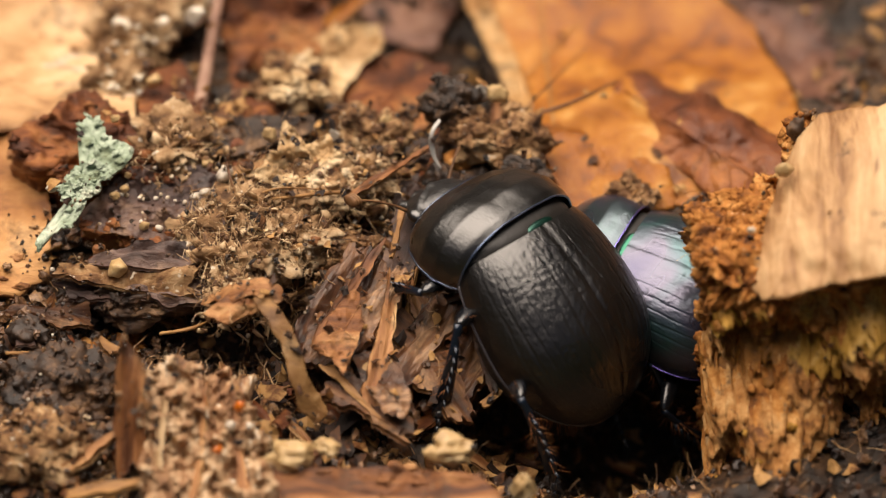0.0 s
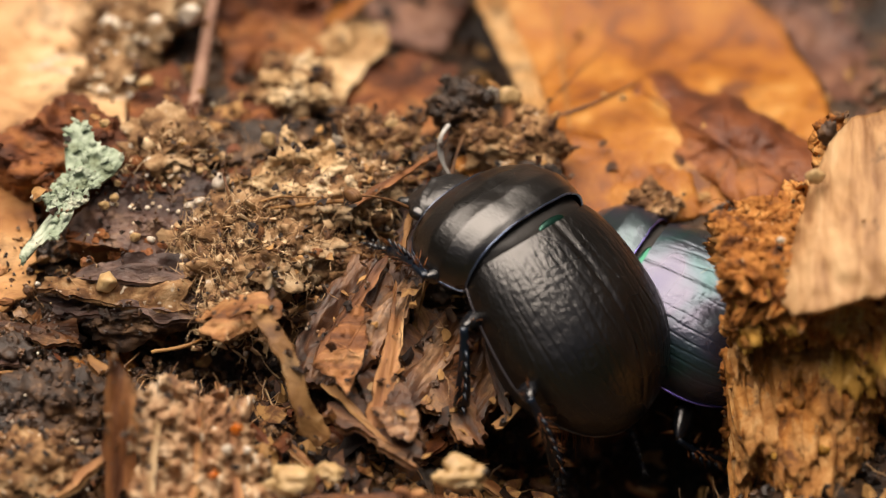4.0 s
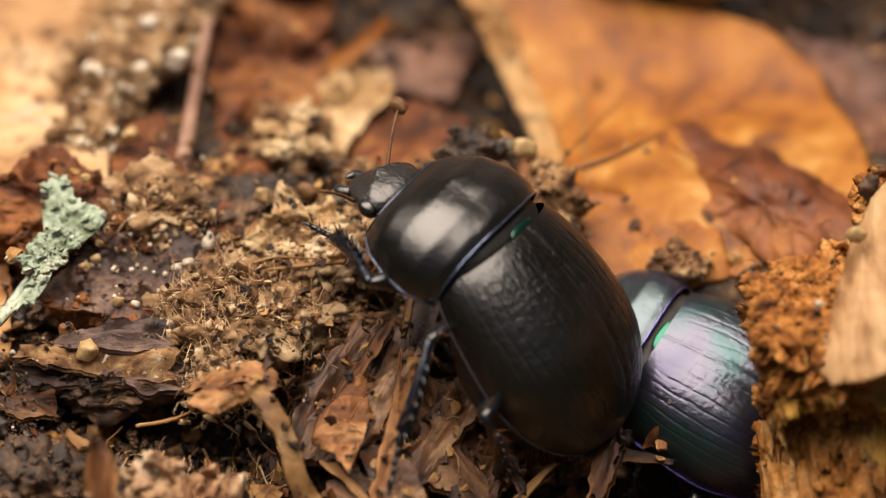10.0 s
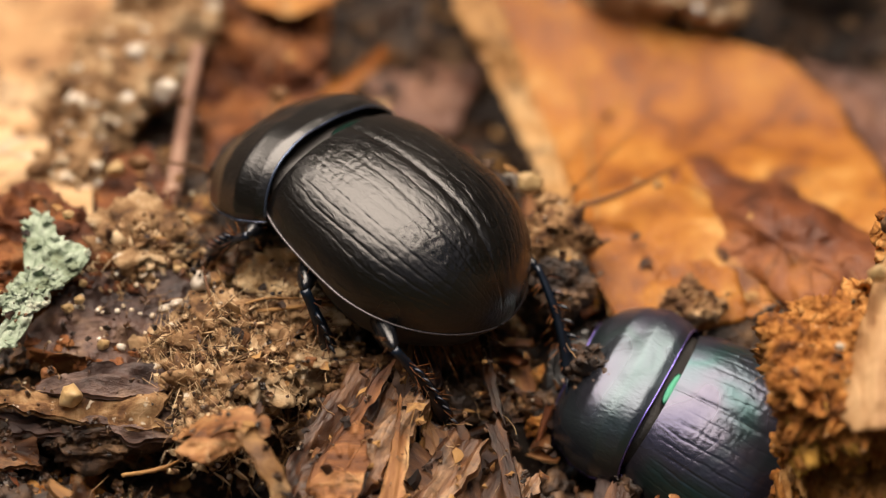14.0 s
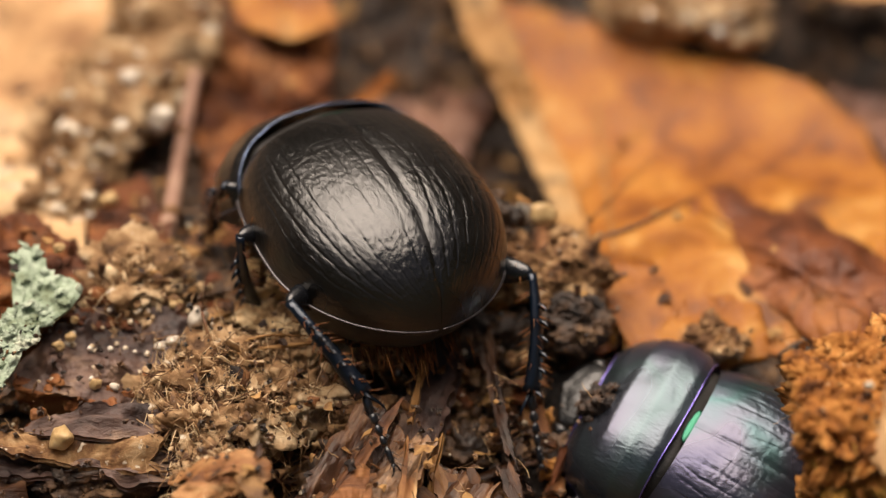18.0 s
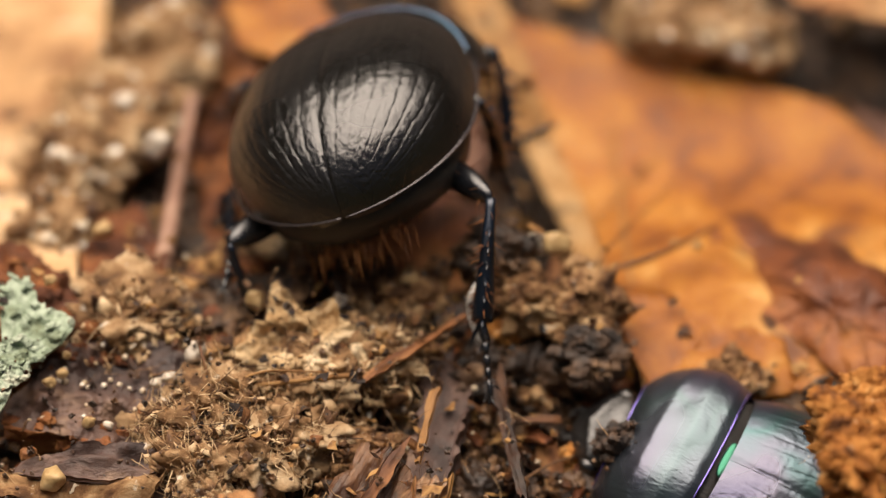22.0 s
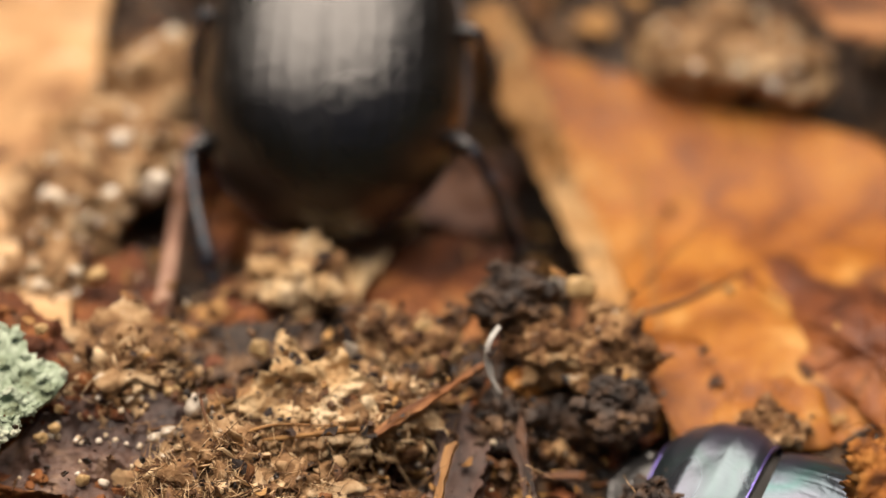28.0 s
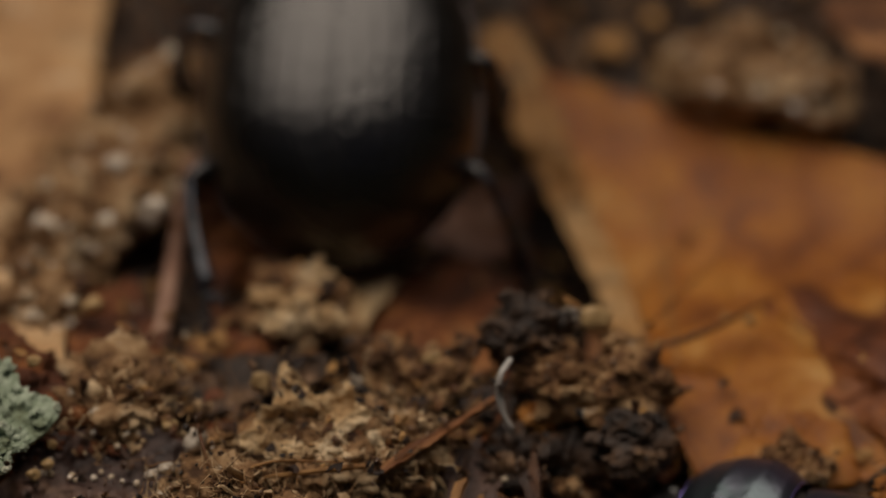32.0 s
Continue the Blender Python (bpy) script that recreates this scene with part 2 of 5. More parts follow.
AMBER = shader("amber_grain", [(0.3, 0.08, 0.02), (0.5, 0.14, 0.03), (0.6, 0.24, 0.08)], 1.0, rough=0.3, bump=0.2, coat=0.4)
CLOD = shader("sandy_clod", [(0.035, 0.016, 0.008), (0.13, 0.065, 0.03), (0.31, 0.19, 0.10), (0.50, 0.36, 0.22)], 1.1, rough=0.85, bump=1.0, speck=((0.62, 0.54, 0.42), 2.4, 0.66))
SANDY = shader("pale_sandy_clod", [(0.07, 0.035, 0.017), (0.21, 0.12, 0.06), (0.37, 0.25, 0.145), (0.54, 0.42, 0.28)], 0.8, rough=0.8, bump=1.0, speck=((0.68, 0.6, 0.48), 1.8, 0.66))
TUFT = shader("matted_tan_fibres", [(0.08, 0.038, 0.018), (0.24, 0.14, 0.07), (0.44, 0.305, 0.18), (0.60, 0.46, 0.30)], 1.6, (0.4, 1, 1), rough=0.7, bump=0.6, island=0.8)
BLADE = shader("brown_dead_grass", [(0.06, 0.026, 0.010), (0.15, 0.075, 0.03), (0.27, 0.155, 0.07), (0.40, 0.26, 0.14)], 0.8, (0.6, 1, 0.6), rough=0.55, bump=0.8, dirt=0.5, dirt_scale=0.6)
DARK_CLOD = shader("dark_crumb", [(0.007, 0.004, 0.003), (0.024, 0.012, 0.006), (0.07, 0.035, 0.016), (0.24, 0.145, 0.08)], 1.1, rough=0.58, bump=1.0, spec=0.65)
CURL = shader("silver_curl", [(0.22, 0.20, 0.18), (0.36, 0.35, 0.33), (0.5, 0.5, 0.48)], 1.0, rough=0.35, bump=0.2)
# dull dark green of the added ring that blocks the low sky
SKY_BLOCK = shader("dark_sky_block", [(0.010, 0.014, 0.006), (0.03, 0.035, 0.014), (0.06, 0.06, 0.025)], 0.004, rough=0.9, bump=0.0)
# damp brown wood, kept extra dark to carry the shade below the beetle
DAMP_SHADE_WOOD = shader("damp_shade_brown_wood", [(0.010, 0.004, 0.002), (0.045, 0.017, 0.007), (0.12, 0.052, 0.022), (0.27, 0.15, 0.075)], 0.9, (0.3, 1.4, 1), rough=0.45, bump=0.9, vary=0.3, dirt=0.5, dirt_scale=0.7)
SLAB = shader("damp_fibrous_slab", [(0.010, 0.004, 0.002), (0.055, 0.022, 0.010), (0.15, 0.072, 0.034), (0.34, 0.21, 0.125)], 1.0, (0.3, 1.2, 1), rough=0.36, bump=1.0, spec=0.55, dirt=0.55, dirt_scale=0.7)
WEATHERED = shader("weathered_fibrous_wood", [(0.08, 0.035, 0.018), (0.28, 0.155, 0.085), (0.47, 0.33, 0.21), (0.66, 0.54, 0.40)], 1.0, (1.5, 0.3, 0.6), rough=0.6, bump=1.0, speck=((0.66, 0.6, 0.48), 2.0, 0.64), dirt=0.35, dirt_scale=0.6)
RUST_WOOD = shader("rusty_tan_wood", [(0.10, 0.035, 0.012), (0.28, 0.13, 0.05), (0.42, 0.23, 0.10), (0.5, 0.31, 0.16)], 0.35, (0.5, 1, 1), rough=0.65, bump=0.6, dirt=0.4, dirt_scale=0.25)


# ---- mesh helpers (all in mm) ----
def mesh(name, verts, faces, mat, smooth=True, slots=None):
    me = bpy.data.meshes.new(name)
    me.from_pydata((np.asarray(verts, float) * MM).tolist(), [], faces)
    for m in (mat if isinstance(mat, (list, tuple)) else [mat]):
        me.materials.append(m)
    if slots is not None:
        me.polygons.foreach_set("material_index", slots)
    me.polygons.foreach_set("use_smooth", [smooth] * len(me.polygons))
    me.update()
    return me


def part(name, me, parent, label="", at=None):
    """Links a mesh as one part under a thing or a part."""
    ob = new(name, me)
    ob.parent = parent
    if at is not None:
        ob.matrix_basis = at
    if label:
        ob["label"] = label
    return ob


def place(at, rot=None):
    m = Matrix.Translation(Vector(at) * MM)
    return m @ rot.to_4x4() if rot else m


def thing(name, me, at, label, category, group="", rot=None):
    ob = new(name, me)
    ob.matrix_basis = place(at, rot)
    return tagged(ob, label, category, group)


def grid_faces(rows, cols, base=0, wrap=False, flip=False):
    out = []
    for i in range(rows - 1):
        for j in range(cols if wrap else cols - 1):
            k = (j + 1) % cols
            f = (base + i * cols + j, base + i * cols + k, base + (i + 1) * cols + k, base + (i + 1) * cols + j)
            out.append(f[::-1] if flip else f)
    return out


def ball(n=3):
    bm = bmesh.new()
    bmesh.ops.create_icosphere(bm, subdivisions=n, radius=1)
    v = np.array([p.co for p in bm.verts])
    f = [tuple(q.index for q in p.verts) for p in bm.faces]
    bm.free()
    return v, f


BALLS = {n: ball(n) for n in (1, 2, 3, 4, 5)}


def lump(size, seed, rough=0.25, freq=1.6, n=3, octaves=4, facet=0.0):
    """Uneven stone or clod of that half size."""
    v, f = BALLS[n]
    d = 1 + rough * fbm(v * freq, seed, octaves, 0.55)
    w = v * d[:, None]
    if facet:
        rng = np.random.default_rng(seed)
        for k in range(9):
            nrm = rng.normal(size=3)
            nrm /= np.linalg.norm(nrm)
            over = np.maximum(w @ nrm - (0.62 + 0.2 * rng.random()), 0)
            w = w - over[:, None] * nrm * facet
    return w * np.asarray(size, float), f


def tube(path, radii, sides=8, seed=0, rough=0.12, flat=1.0):
    path = np.asarray(path, float)
    n = len(path)
    radii = np.interp(np.linspace(0, 1, n), np.linspace(0, 1, len(radii)), radii)
    tan = np.gradient(path, axis=0)
    tan /= np.linalg.norm(tan, axis=1)[:, None] + 1e-9
    ref = np.array([0, 0, 1.0]) if abs(tan[:, 2]).mean() < 0.8 else np.array([0, 1.0, 0])
    a = np.cross(tan, ref)
    a /= np.linalg.norm(a, axis=1)[:, None] + 1e-9
    b = np.cross(a, tan)
    ang = np.linspace(0, 2 * np.pi, sides, endpoint=False)
    ring = path[:, None] + radii[:, None, None] * (np.cos(ang)[None, :, None] * a[:, None] + flat * np.sin(ang)[None, :, None] * b[:, None])
    v = ring.reshape(-1, 3)
    if rough:
        c = np.repeat(path, sides, 0)
        v = c + (v - c) * (1 + rough * fbm(v / max(radii.max(), 0.05) * 0.7, seed, 3))[:, None]
    f = grid_faces(n, sides, wrap=True)
    v = np.vstack([v, path[:1], path[-1:]])
    k = n * sides
    f += [(k, (j + 1) % sides, j) for j in range(sides)] + [(k + 1, k - sides + j, k - sides + (j + 1) % sides) for j in range(sides)]
    return v, f


def curve(points, n=24):
    """Smooth line through points."""
    p = np.asarray([tuple(q) for q in points], float)
    if len(p) == 2:
        return p[0] + np.linspace(0, 1, n)[:, None] * (p[1] - p[0])
    t = np.linspace(0, len(p) - 1, n)
    q = np.vstack([2 * p[0] - p[1], p, 2 * p[-1] - p[-2]])
    out = []
    for s in t:
        i = min(int(s), len(p) - 2)
        u = s - i
        a, b, c, d = q[i:i + 4]
        out.append(0.5 * (2 * b + (c - a) * u + (2 * a - 5 * b + 4 * c - d) * u * u + (3 * b - a - 3 * c + d) * u ** 3))
    return np.array(out)


def strip(length, width, thick, seed, jag=0.15, bend=0.0, cup=0.0, ripple=0.1, nl=40, nw=12, taper=0.0, ends=0.12):
    """A ragged sliver of wood, bark or leaf along x, lying flat."""
    s, w = np.linspace(-1, 1, nl), np.linspace(-1, 1, nw)
    S, W = np.meshgrid(s, w, indexing="ij")
    z0 = 0 * S
    edge = 1 + jag * fbm(np.stack([S * length * 0.6, np.sign(W) * 3, z0], -1).reshape(-1, 3), seed, 4).reshape(S.shape)
    tap = 1 - taper * (S + 1) / 2
    x = S * length / 2 * (1 + ends * fbm(np.stack([W * width * 0.9, np.sign(S) * 5, z0], -1).reshape(-1, 3), seed + 4, 4).reshape(S.shape) * np.abs(S) ** 3)
    y = W * width / 2 * edge * tap
    z = bend * (S ** 2 - 0.4) + cup * (W ** 2 - 0.4) + ripple * fbm(np.stack([x * 0.25, y * 1.1, z0], -1).reshape(-1, 3), seed + 8, 4).reshape(S.shape)
    top = np.stack([x, y, z + thick / 2], -1).reshape(-1, 3)
    low = np.stack([x * 0.985, y * 0.97, z - thick / 2], -1).reshape(-1, 3)
    low[:, 2] += 0.3 * thick * fbm(low * 0.8, seed + 12, 3)
    n = nl * nw
    f = grid_faces(nl, nw, flip=True) + grid_faces(nl, nw, base=n)
    rim = [i * nw for i in range(nl)] + [(nl - 1) * nw + j for j in range(1, nw)] + [i * nw + nw - 1 for i in range(nl - 2, -1, -1)] + [j for j in range(nw - 2, 0, -1)]
    f += [(rim[k], rim[(k + 1) % len(rim)], rim[(k + 1) % len(rim)] + n, rim[k] + n) for k in range(len(rim))]
    return np.vstack([top, low]), f


def between(a, b, roll=0.0):
    """Rotation that turns x from a to b, with z up, rolled by degrees about it."""
    d = (Vector(b) - Vector(a)).normalized()
    side = Vector((0, 0, 1)).cross(d).normalized()
    m = Matrix((d, side, d.cross(side))).transposed()
    return m @ Matrix.Rotation(radians(roll), 3, "X")


def sliver(name, a, b, width, thick, mat, label, category, roll=0.0, group="", seed=1, **shape):
    """A strip laid between two world points."""
    a, b = Vector(a), Vector(b)
    v, f = strip((b - a).length, width, thick, seed, **shape)
    return thing(name, mesh(name, v, f, mat), (a + b) / 2, label, category, group, between(a, b, roll))


def plate(outline, rise, thick, seed, jag=0.05, ripple=0.3, rings=16, spokes=150, curl=0.0, wave=0.35, down=None, rough=0.0, low=0.96):
    """A ragged sheet or block. outline: plan places round it; rise(x, y): height of its upper side. down: reach of its sides."""
    o = np.array(outline, float)
    c = o.mean(0)
    ang = np.linspace(0, 2 * np.pi, spokes, endpoint=False)
    rad = []
    for t in ang:
        d = np.array([math.cos(t), math.sin(t)])
        best = 1.0
        for p, q in zip(o, np.roll(o, -1, 0)):
            e = q - p
            den = d[0] * e[1] - d[1] * e[0]
            if abs(den) > 1e-9:
                r = ((p[0] - c[0]) * e[1] - (p[1] - c[1]) * e[0]) / den
                u = ((p[0] - c[0]) * d[1] - (p[1] - c[1]) * d[0]) / den
                if r > 0 and -1e-6 <= u <= 1 + 1e-6:
                    best = max(best, r)
        rad.append(best)
    rad = np.array(rad)
    pts = np.stack([np.cos(ang) * rad, np.sin(ang) * rad, 0 * ang], -1)
    rad = rad * (1 + jag * fbm(pts / 45, seed, 5, 0.65))
    rows = []
    for k in np.linspace(0.02, 1, rings):
        px, py = c[0] + np.cos(ang) * rad * k, c[1] + np.sin(ang) * rad * k
        lift = ripple * fbm(np.stack([px / 37 * wave, py / 37 * wave, 0 * px], -1), seed + 3, 4) + curl * k ** 3
        rows.append([spot(x, y, rise(x, y) + l) for x, y, l in zip(px, py, lift)])
    top = np.array(rows)
    mid = top[0].mean(0)
    levels = [top]
    reach = thick if down is None else down
    steps = 1 if down is None else 36
    for k in range(1, steps + 1):
        edge = top[-1].copy()
        cen = edge.mean(0)
        inward = 1 - (1 - low) * k / steps
        edge[:, :2] = cen[:2] + (edge[:, :2] - cen[:2]) * inward
        edge[:, 2] -= reach * k / steps
        if rough:
            r = rough * fbm(edge * 0.75, seed + 9, 6, 0.68)
            out = edge[:, :2] - cen[:2]
            edge[:, :2] += out / (np.linalg.norm(out, axis=1)[:, None] + 1e-6) * r[:, None]
        levels.append(edge[None])
    closing = levels[-1][0]
    tail = np.array([closing.mean(0) + (closing - closing.mean(0)) * k for k in (0.66, 0.33, 0.03)])
    if down is None:
        tail = top[::-1][4::4] - np.array([0, 0, thick])
    levels.append(tail)
    v = np.concatenate(levels)
    n = len(v)
    f = grid_faces(n, spokes, wrap=True, flip=True)
    flat = v.reshape(-1, 3)
    slots = [0] * ((rings - 1) * spokes) + [1] * (len(f) - (rings - 1) * spokes)
    return flat - mid, f, Vector(mid), slots


def sheet(name, outline, rise, thick, mats, label, category, group="", seed=1, ribs=4, **shape):
    """A plate as a thing, with raised veins or fibres along it."""
    mats = mats if isinstance(mats, (list, tuple)) else [mats, mats]
    v, f, mid, slots = plate(outline, rise, thick, seed, **shape)
    ob = thing(name, mesh(name, v, f, mats, slots=slots), mid, label, category, group)
    rings, spokes = shape.get("rings", 16), shape.get("spokes", 150)
    g = np.random.default_rng(seed + 900)
    for k in range(ribs):
        if category == "leaf":
            s = int((k + g.uniform(0.1, 0.9)) / ribs * spokes)
            last = rings - 1 - int(g.integers(1, 4))
            line = [v[r * spokes + (s + int(1.5 * r / rings * g.normal())) % spokes] for r in range(1, last, 2)]
            tv, tf = tube(curve(line, 20), [0.06, 0.05, 0.02], 6, k, 0.3)
            part("vein", mesh("vein", tv, tf, mats[0]), ob)
            continue
        for j in range(4):
            r = g.uniform(0.18, 0.5)
            tv, tf = lump((r, r * g.uniform(0.4, 1), r * 0.5), int(g.integers(9999)), 0.6, 2.0, 3, 5)
            part("crumb", mesh("crumb", tv + v[int(g.integers(rings // 2, rings)) * spokes + int(g.integers(spokes))], tf, mats[1]), ob)
    return ob


def ramp(h0, x0, y0, gx=0.0, gy=0.0):
    return lambda x, y: h0 + gx * (x - x0) / GRID + gy * (y - y0) / GRID


# ---- the soil: one sheet that runs on to the horizon ----
def axis(lo, hi, step, far, n):
    mid = np.arange(lo, hi, step)
    g = np.geomspace(1, far, n)
    return np.concatenate([(lo - g)[::-1], mid, hi + g])


gx, gy = axis(-27, 28, 0.14, 60000, 16), axis(-25, 27, 0.14, 60000, 16)
GX, GY = np.meshgrid(gx, gy)
gz = terrain(GX.ravel(), GY.ravel())
ground = tagged(new("ground", mesh("ground", np.stack([GX.ravel(), GY.ravel(), gz], -1), grid_faces(len(gy), len(gx)), SOIL)),
                "dark brown crumbly forest soil strewn with rotting litter", "soil", kind="structure")


def sky_block_ring():
    """An added dark ring, unseen, far outside the litter: it blocks low sky and darkens reflections."""
    a = np.linspace(0, 2 * np.pi, 96, endpoint=False)
    rows = []
    for k, h in enumerate((-0.2, 0.8, 1.6, 2.3, 3.0)):
        r = 4.0 + 0.5 * fbm(np.stack([np.cos(a) * 4, np.sin(a) * 4, 0 * a + k], -1), 5, 3)
        top = h + (0.7 * fbm(np.stack([np.cos(a) * 7, np.sin(a) * 7, 0 * a], -1), 8, 3) if k == 4 else 0)
        rows.append(np.stack([np.cos(a) * r, np.sin(a) * r, 0 * a + top], -1))
    v = np.concatenate(rows + [rows[-1] * [1.06, 1.06, 1]] + [r * [1.06, 1.06, 1] for r in rows[::-1]])
    tagged(new("backdrop", mesh("backdrop", v / MM, grid_faces(11, 96, wrap=True), SKY_BLOCK)), "unseen dark ring added to block low sky light", "woodland", kind="structure")


sky_block_ring()

# ---- litter, largest pieces first ----
def bark_block():
    """Broken bark with a pale smooth face, a crumbly edge and a rotten underside with shade-coloured hollows."""
    base = new("bark_chunk")
    mid = Vector(spot(1520, 620, 6))
    base.matrix_basis = place(mid)
    tagged(base, "broken chunk of pale tan bark with crumbly orange edges", "bark")
    def add(name, outline, rise, mats, label, **k):
        v, f, c, slots = plate(outline, rise, 0.5, **k)
        part(name, mesh(name, v + np.array(c - mid), f, mats, slots=slots), base, label)
    add("core", [(1322, 478), (1375, 452), (1440, 430), (1500, 395), (1600, 380), (1780, 420), (1800, 600), (1640, 640), (1480, 650), (1400, 640), (1352, 600), (1340, 550)],
        ramp(8.0, 1400, 520), [ROT, ROT], "crumbly orange-brown rotten wood", seed=5, jag=0.07, ripple=0.75, wave=1.3, down=3.0, rough=0.7, low=0.99, rings=40, spokes=420)
    add("bark_face", [(1506, 396), (1530, 330), (1580, 285), (1660, 268), (1790, 262), (1840, 420), (1800, 590), (1708, 612), (1600, 632), (1520, 655), (1462, 664), (1436, 630), (1448, 560), (1480, 470)],
        lambda x, y: 9.1 + 0.16 * (x - 1500) / GRID - 0.10 * (y - 500) / GRID + 1.6 * (1 - ((x - 1660) / 220) ** 2), [FACE, ROT], "smooth pale tan bark face", seed=6, jag=0.03, ripple=0.22, rings=30, spokes=260, curl=-0.6)
    add("spur", [(1497, 385), (1512, 300), (1535, 280), (1568, 300), (1560, 330), (1525, 385)], ramp(8.9, 1520, 350), [ROT, ROT], "orange crumbly spur", seed=7, jag=0.14, ripple=0.7, wave=2.0, down=2.2, rough=0.4, rings=20)
    v, f = lump((0.5, 0.45, 0.9), 3, 0.35, 2.0)
    part("dark_crumb", mesh("dark_crumb", v + np.array(spot(1530, 318, 9.8) - mid), f, DARK_CLOD), base, "blackish crumb in a crack")
    # the broken front below the face: an overhang, a recess coloured dark as shade and crumbly ledges
    nx, nk = 190, 130
    X, K = np.meshgrid(np.linspace(1350, 1830, nx), np.linspace(0, 1, nk), indexing="ij")
    rim = np.interp(X[:, 0], [1350, 1390, 1440, 1520, 1600, 1708, 1830], [596, 615, 650, 645, 622, 602, 585])
    line = np.array([spot(x, y, 8.4) for x, y in zip(X[:, 0], rim)])
    P = np.stack([line[:, None, 0] + 0 * K, line[:, None, 1] + 0 * K, line[:, None, 2] - 14.5 * K], -1)
    q = P.reshape(-1, 3)
    n1, n2, n3 = [fbm(q * s, sd, 5, 0.6).reshape(X.shape) for s, sd in (((0.28, 0.28, 0.4), 61), ((0.9, 0.9, 0.7), 64), ((2.6, 2.6, 2.0), 67))]
    bulge = lambda x, k, wx, wk: np.exp(-((X - x) / wx) ** 2 - ((K - k) / wk) ** 2)
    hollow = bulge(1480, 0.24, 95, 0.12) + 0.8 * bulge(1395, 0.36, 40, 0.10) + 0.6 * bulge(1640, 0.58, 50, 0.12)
    out = 1.5 * n1 + 0.75 * np.round(n2 * 3) / 3 + 0.45 * n3 + 7.5 * K ** 1.2 - 3.4 * hollow + 1.6 * bulge(1665, 0.22, 80, 0.14) + 1.8 * bulge(1510, 0.56, 90, 0.13) + 1.2 * bulge(1375, 0.6, 22, 0.2)
    out = out - 1.2 * np.exp(-K / 0.05) - 2.5 * np.exp(-(X - 1350) / 10)
    P[..., 1] -= out
    P[..., 0] += 0.35 * n2
    tint = (n2 + 0.7 * n1)[:-1, :-1]
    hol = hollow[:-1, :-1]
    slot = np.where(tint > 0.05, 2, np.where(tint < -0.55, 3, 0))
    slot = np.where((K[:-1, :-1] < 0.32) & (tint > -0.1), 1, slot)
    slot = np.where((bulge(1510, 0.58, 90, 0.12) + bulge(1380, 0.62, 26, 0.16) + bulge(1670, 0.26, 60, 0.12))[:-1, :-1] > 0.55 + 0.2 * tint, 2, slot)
    # hollows take the darkest wood colour, painting in the overhang's shade
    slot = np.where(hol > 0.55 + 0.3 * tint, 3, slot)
    part("broken_front", mesh("broken_front", P.reshape(-1, 3) - np.array(mid), grid_faces(nx, nk, flip=True), [ROT, OCHRE, PALE_ROT, ROT_LOW], slots=slot.ravel()), base, "ragged rotten front with a hollow coloured dark as shade")
    for k in range(70):
        i, j = int(random.random() * (nx - 2)), int((0.1 + 0.85 * random.random()) * (nk - 2))
        v, f = lump((0.3, 0.25, 0.28), 80 + k, 0.6, 2.0, 2, 4)
        part("crumb", mesh("crumb", v * random.uniform(0.4, 1.3) + P[i, j] - np.array(mid), f, (ROT, OCHRE, PALE_ROT, ROT_LOW)[k % 4]), base)
    v, f = lump((0.24, 0.12, 0.2), 40, 0.2)
    part("resin_drop", mesh("resin_drop", v + np.array(spot(1383, 592, 7.4) - mid), f, WHITE), base, "glassy pale resin drop")
    for k in range(26):
        x, y = 1330 + 70 * random.random(), 470 + 380 * random.random() ** 1.3
        h = 8.1 if y < 560 else 8.1 - (y - 560) / 26
        v, f = lump((0.12, 0.12, 0.12), 50 + k, 0.25, 2, 1)
        part("sand_grain", mesh("sand_grain", v + np.array(spot(x - 0.02 * (y - 470), y, h) - mid), f, SAND), base)
    g = np.random.default_rng(77)
    for k in range(210):
        x, y = (1322 + 140 * g.random(), 440 + 150 * g.random()) if k < 140 else (1340 + 40 * g.random(), 560 + 380 * g.random())
        if x - 1322 < 0.0 or y < 478 - 0.45 * (x - 1322):
            continue
        h = 8.2 if y < 585 else 8.2 - (y - 585) / 24
        s = g.uniform(0.2, 0.62)
        v, f = lump((s, s * 0.9, s * 0.8), 500 + k, 0.6, 2.2, 3, 5)
        part("crumb", mesh("crumb", v + np.array(spot(x, y, h) - mid), f, ROT), base)
    for k in range(30):
        p = np.array(spot(1330 + 150 * random.random(), 440 + 120 * random.random(), 8.4) - mid)
        q = p + np.random.normal(0, 0.6, 3) * [1, 1, 0.5]
        v, f = tube(curve([p, (p + q) / 2 + [0, 0, 0.35], q], 7), [0.05, 0.02], 4, rough=0)
        part("splinter", mesh("splinter", v, f, ROT), base)


bark_block()

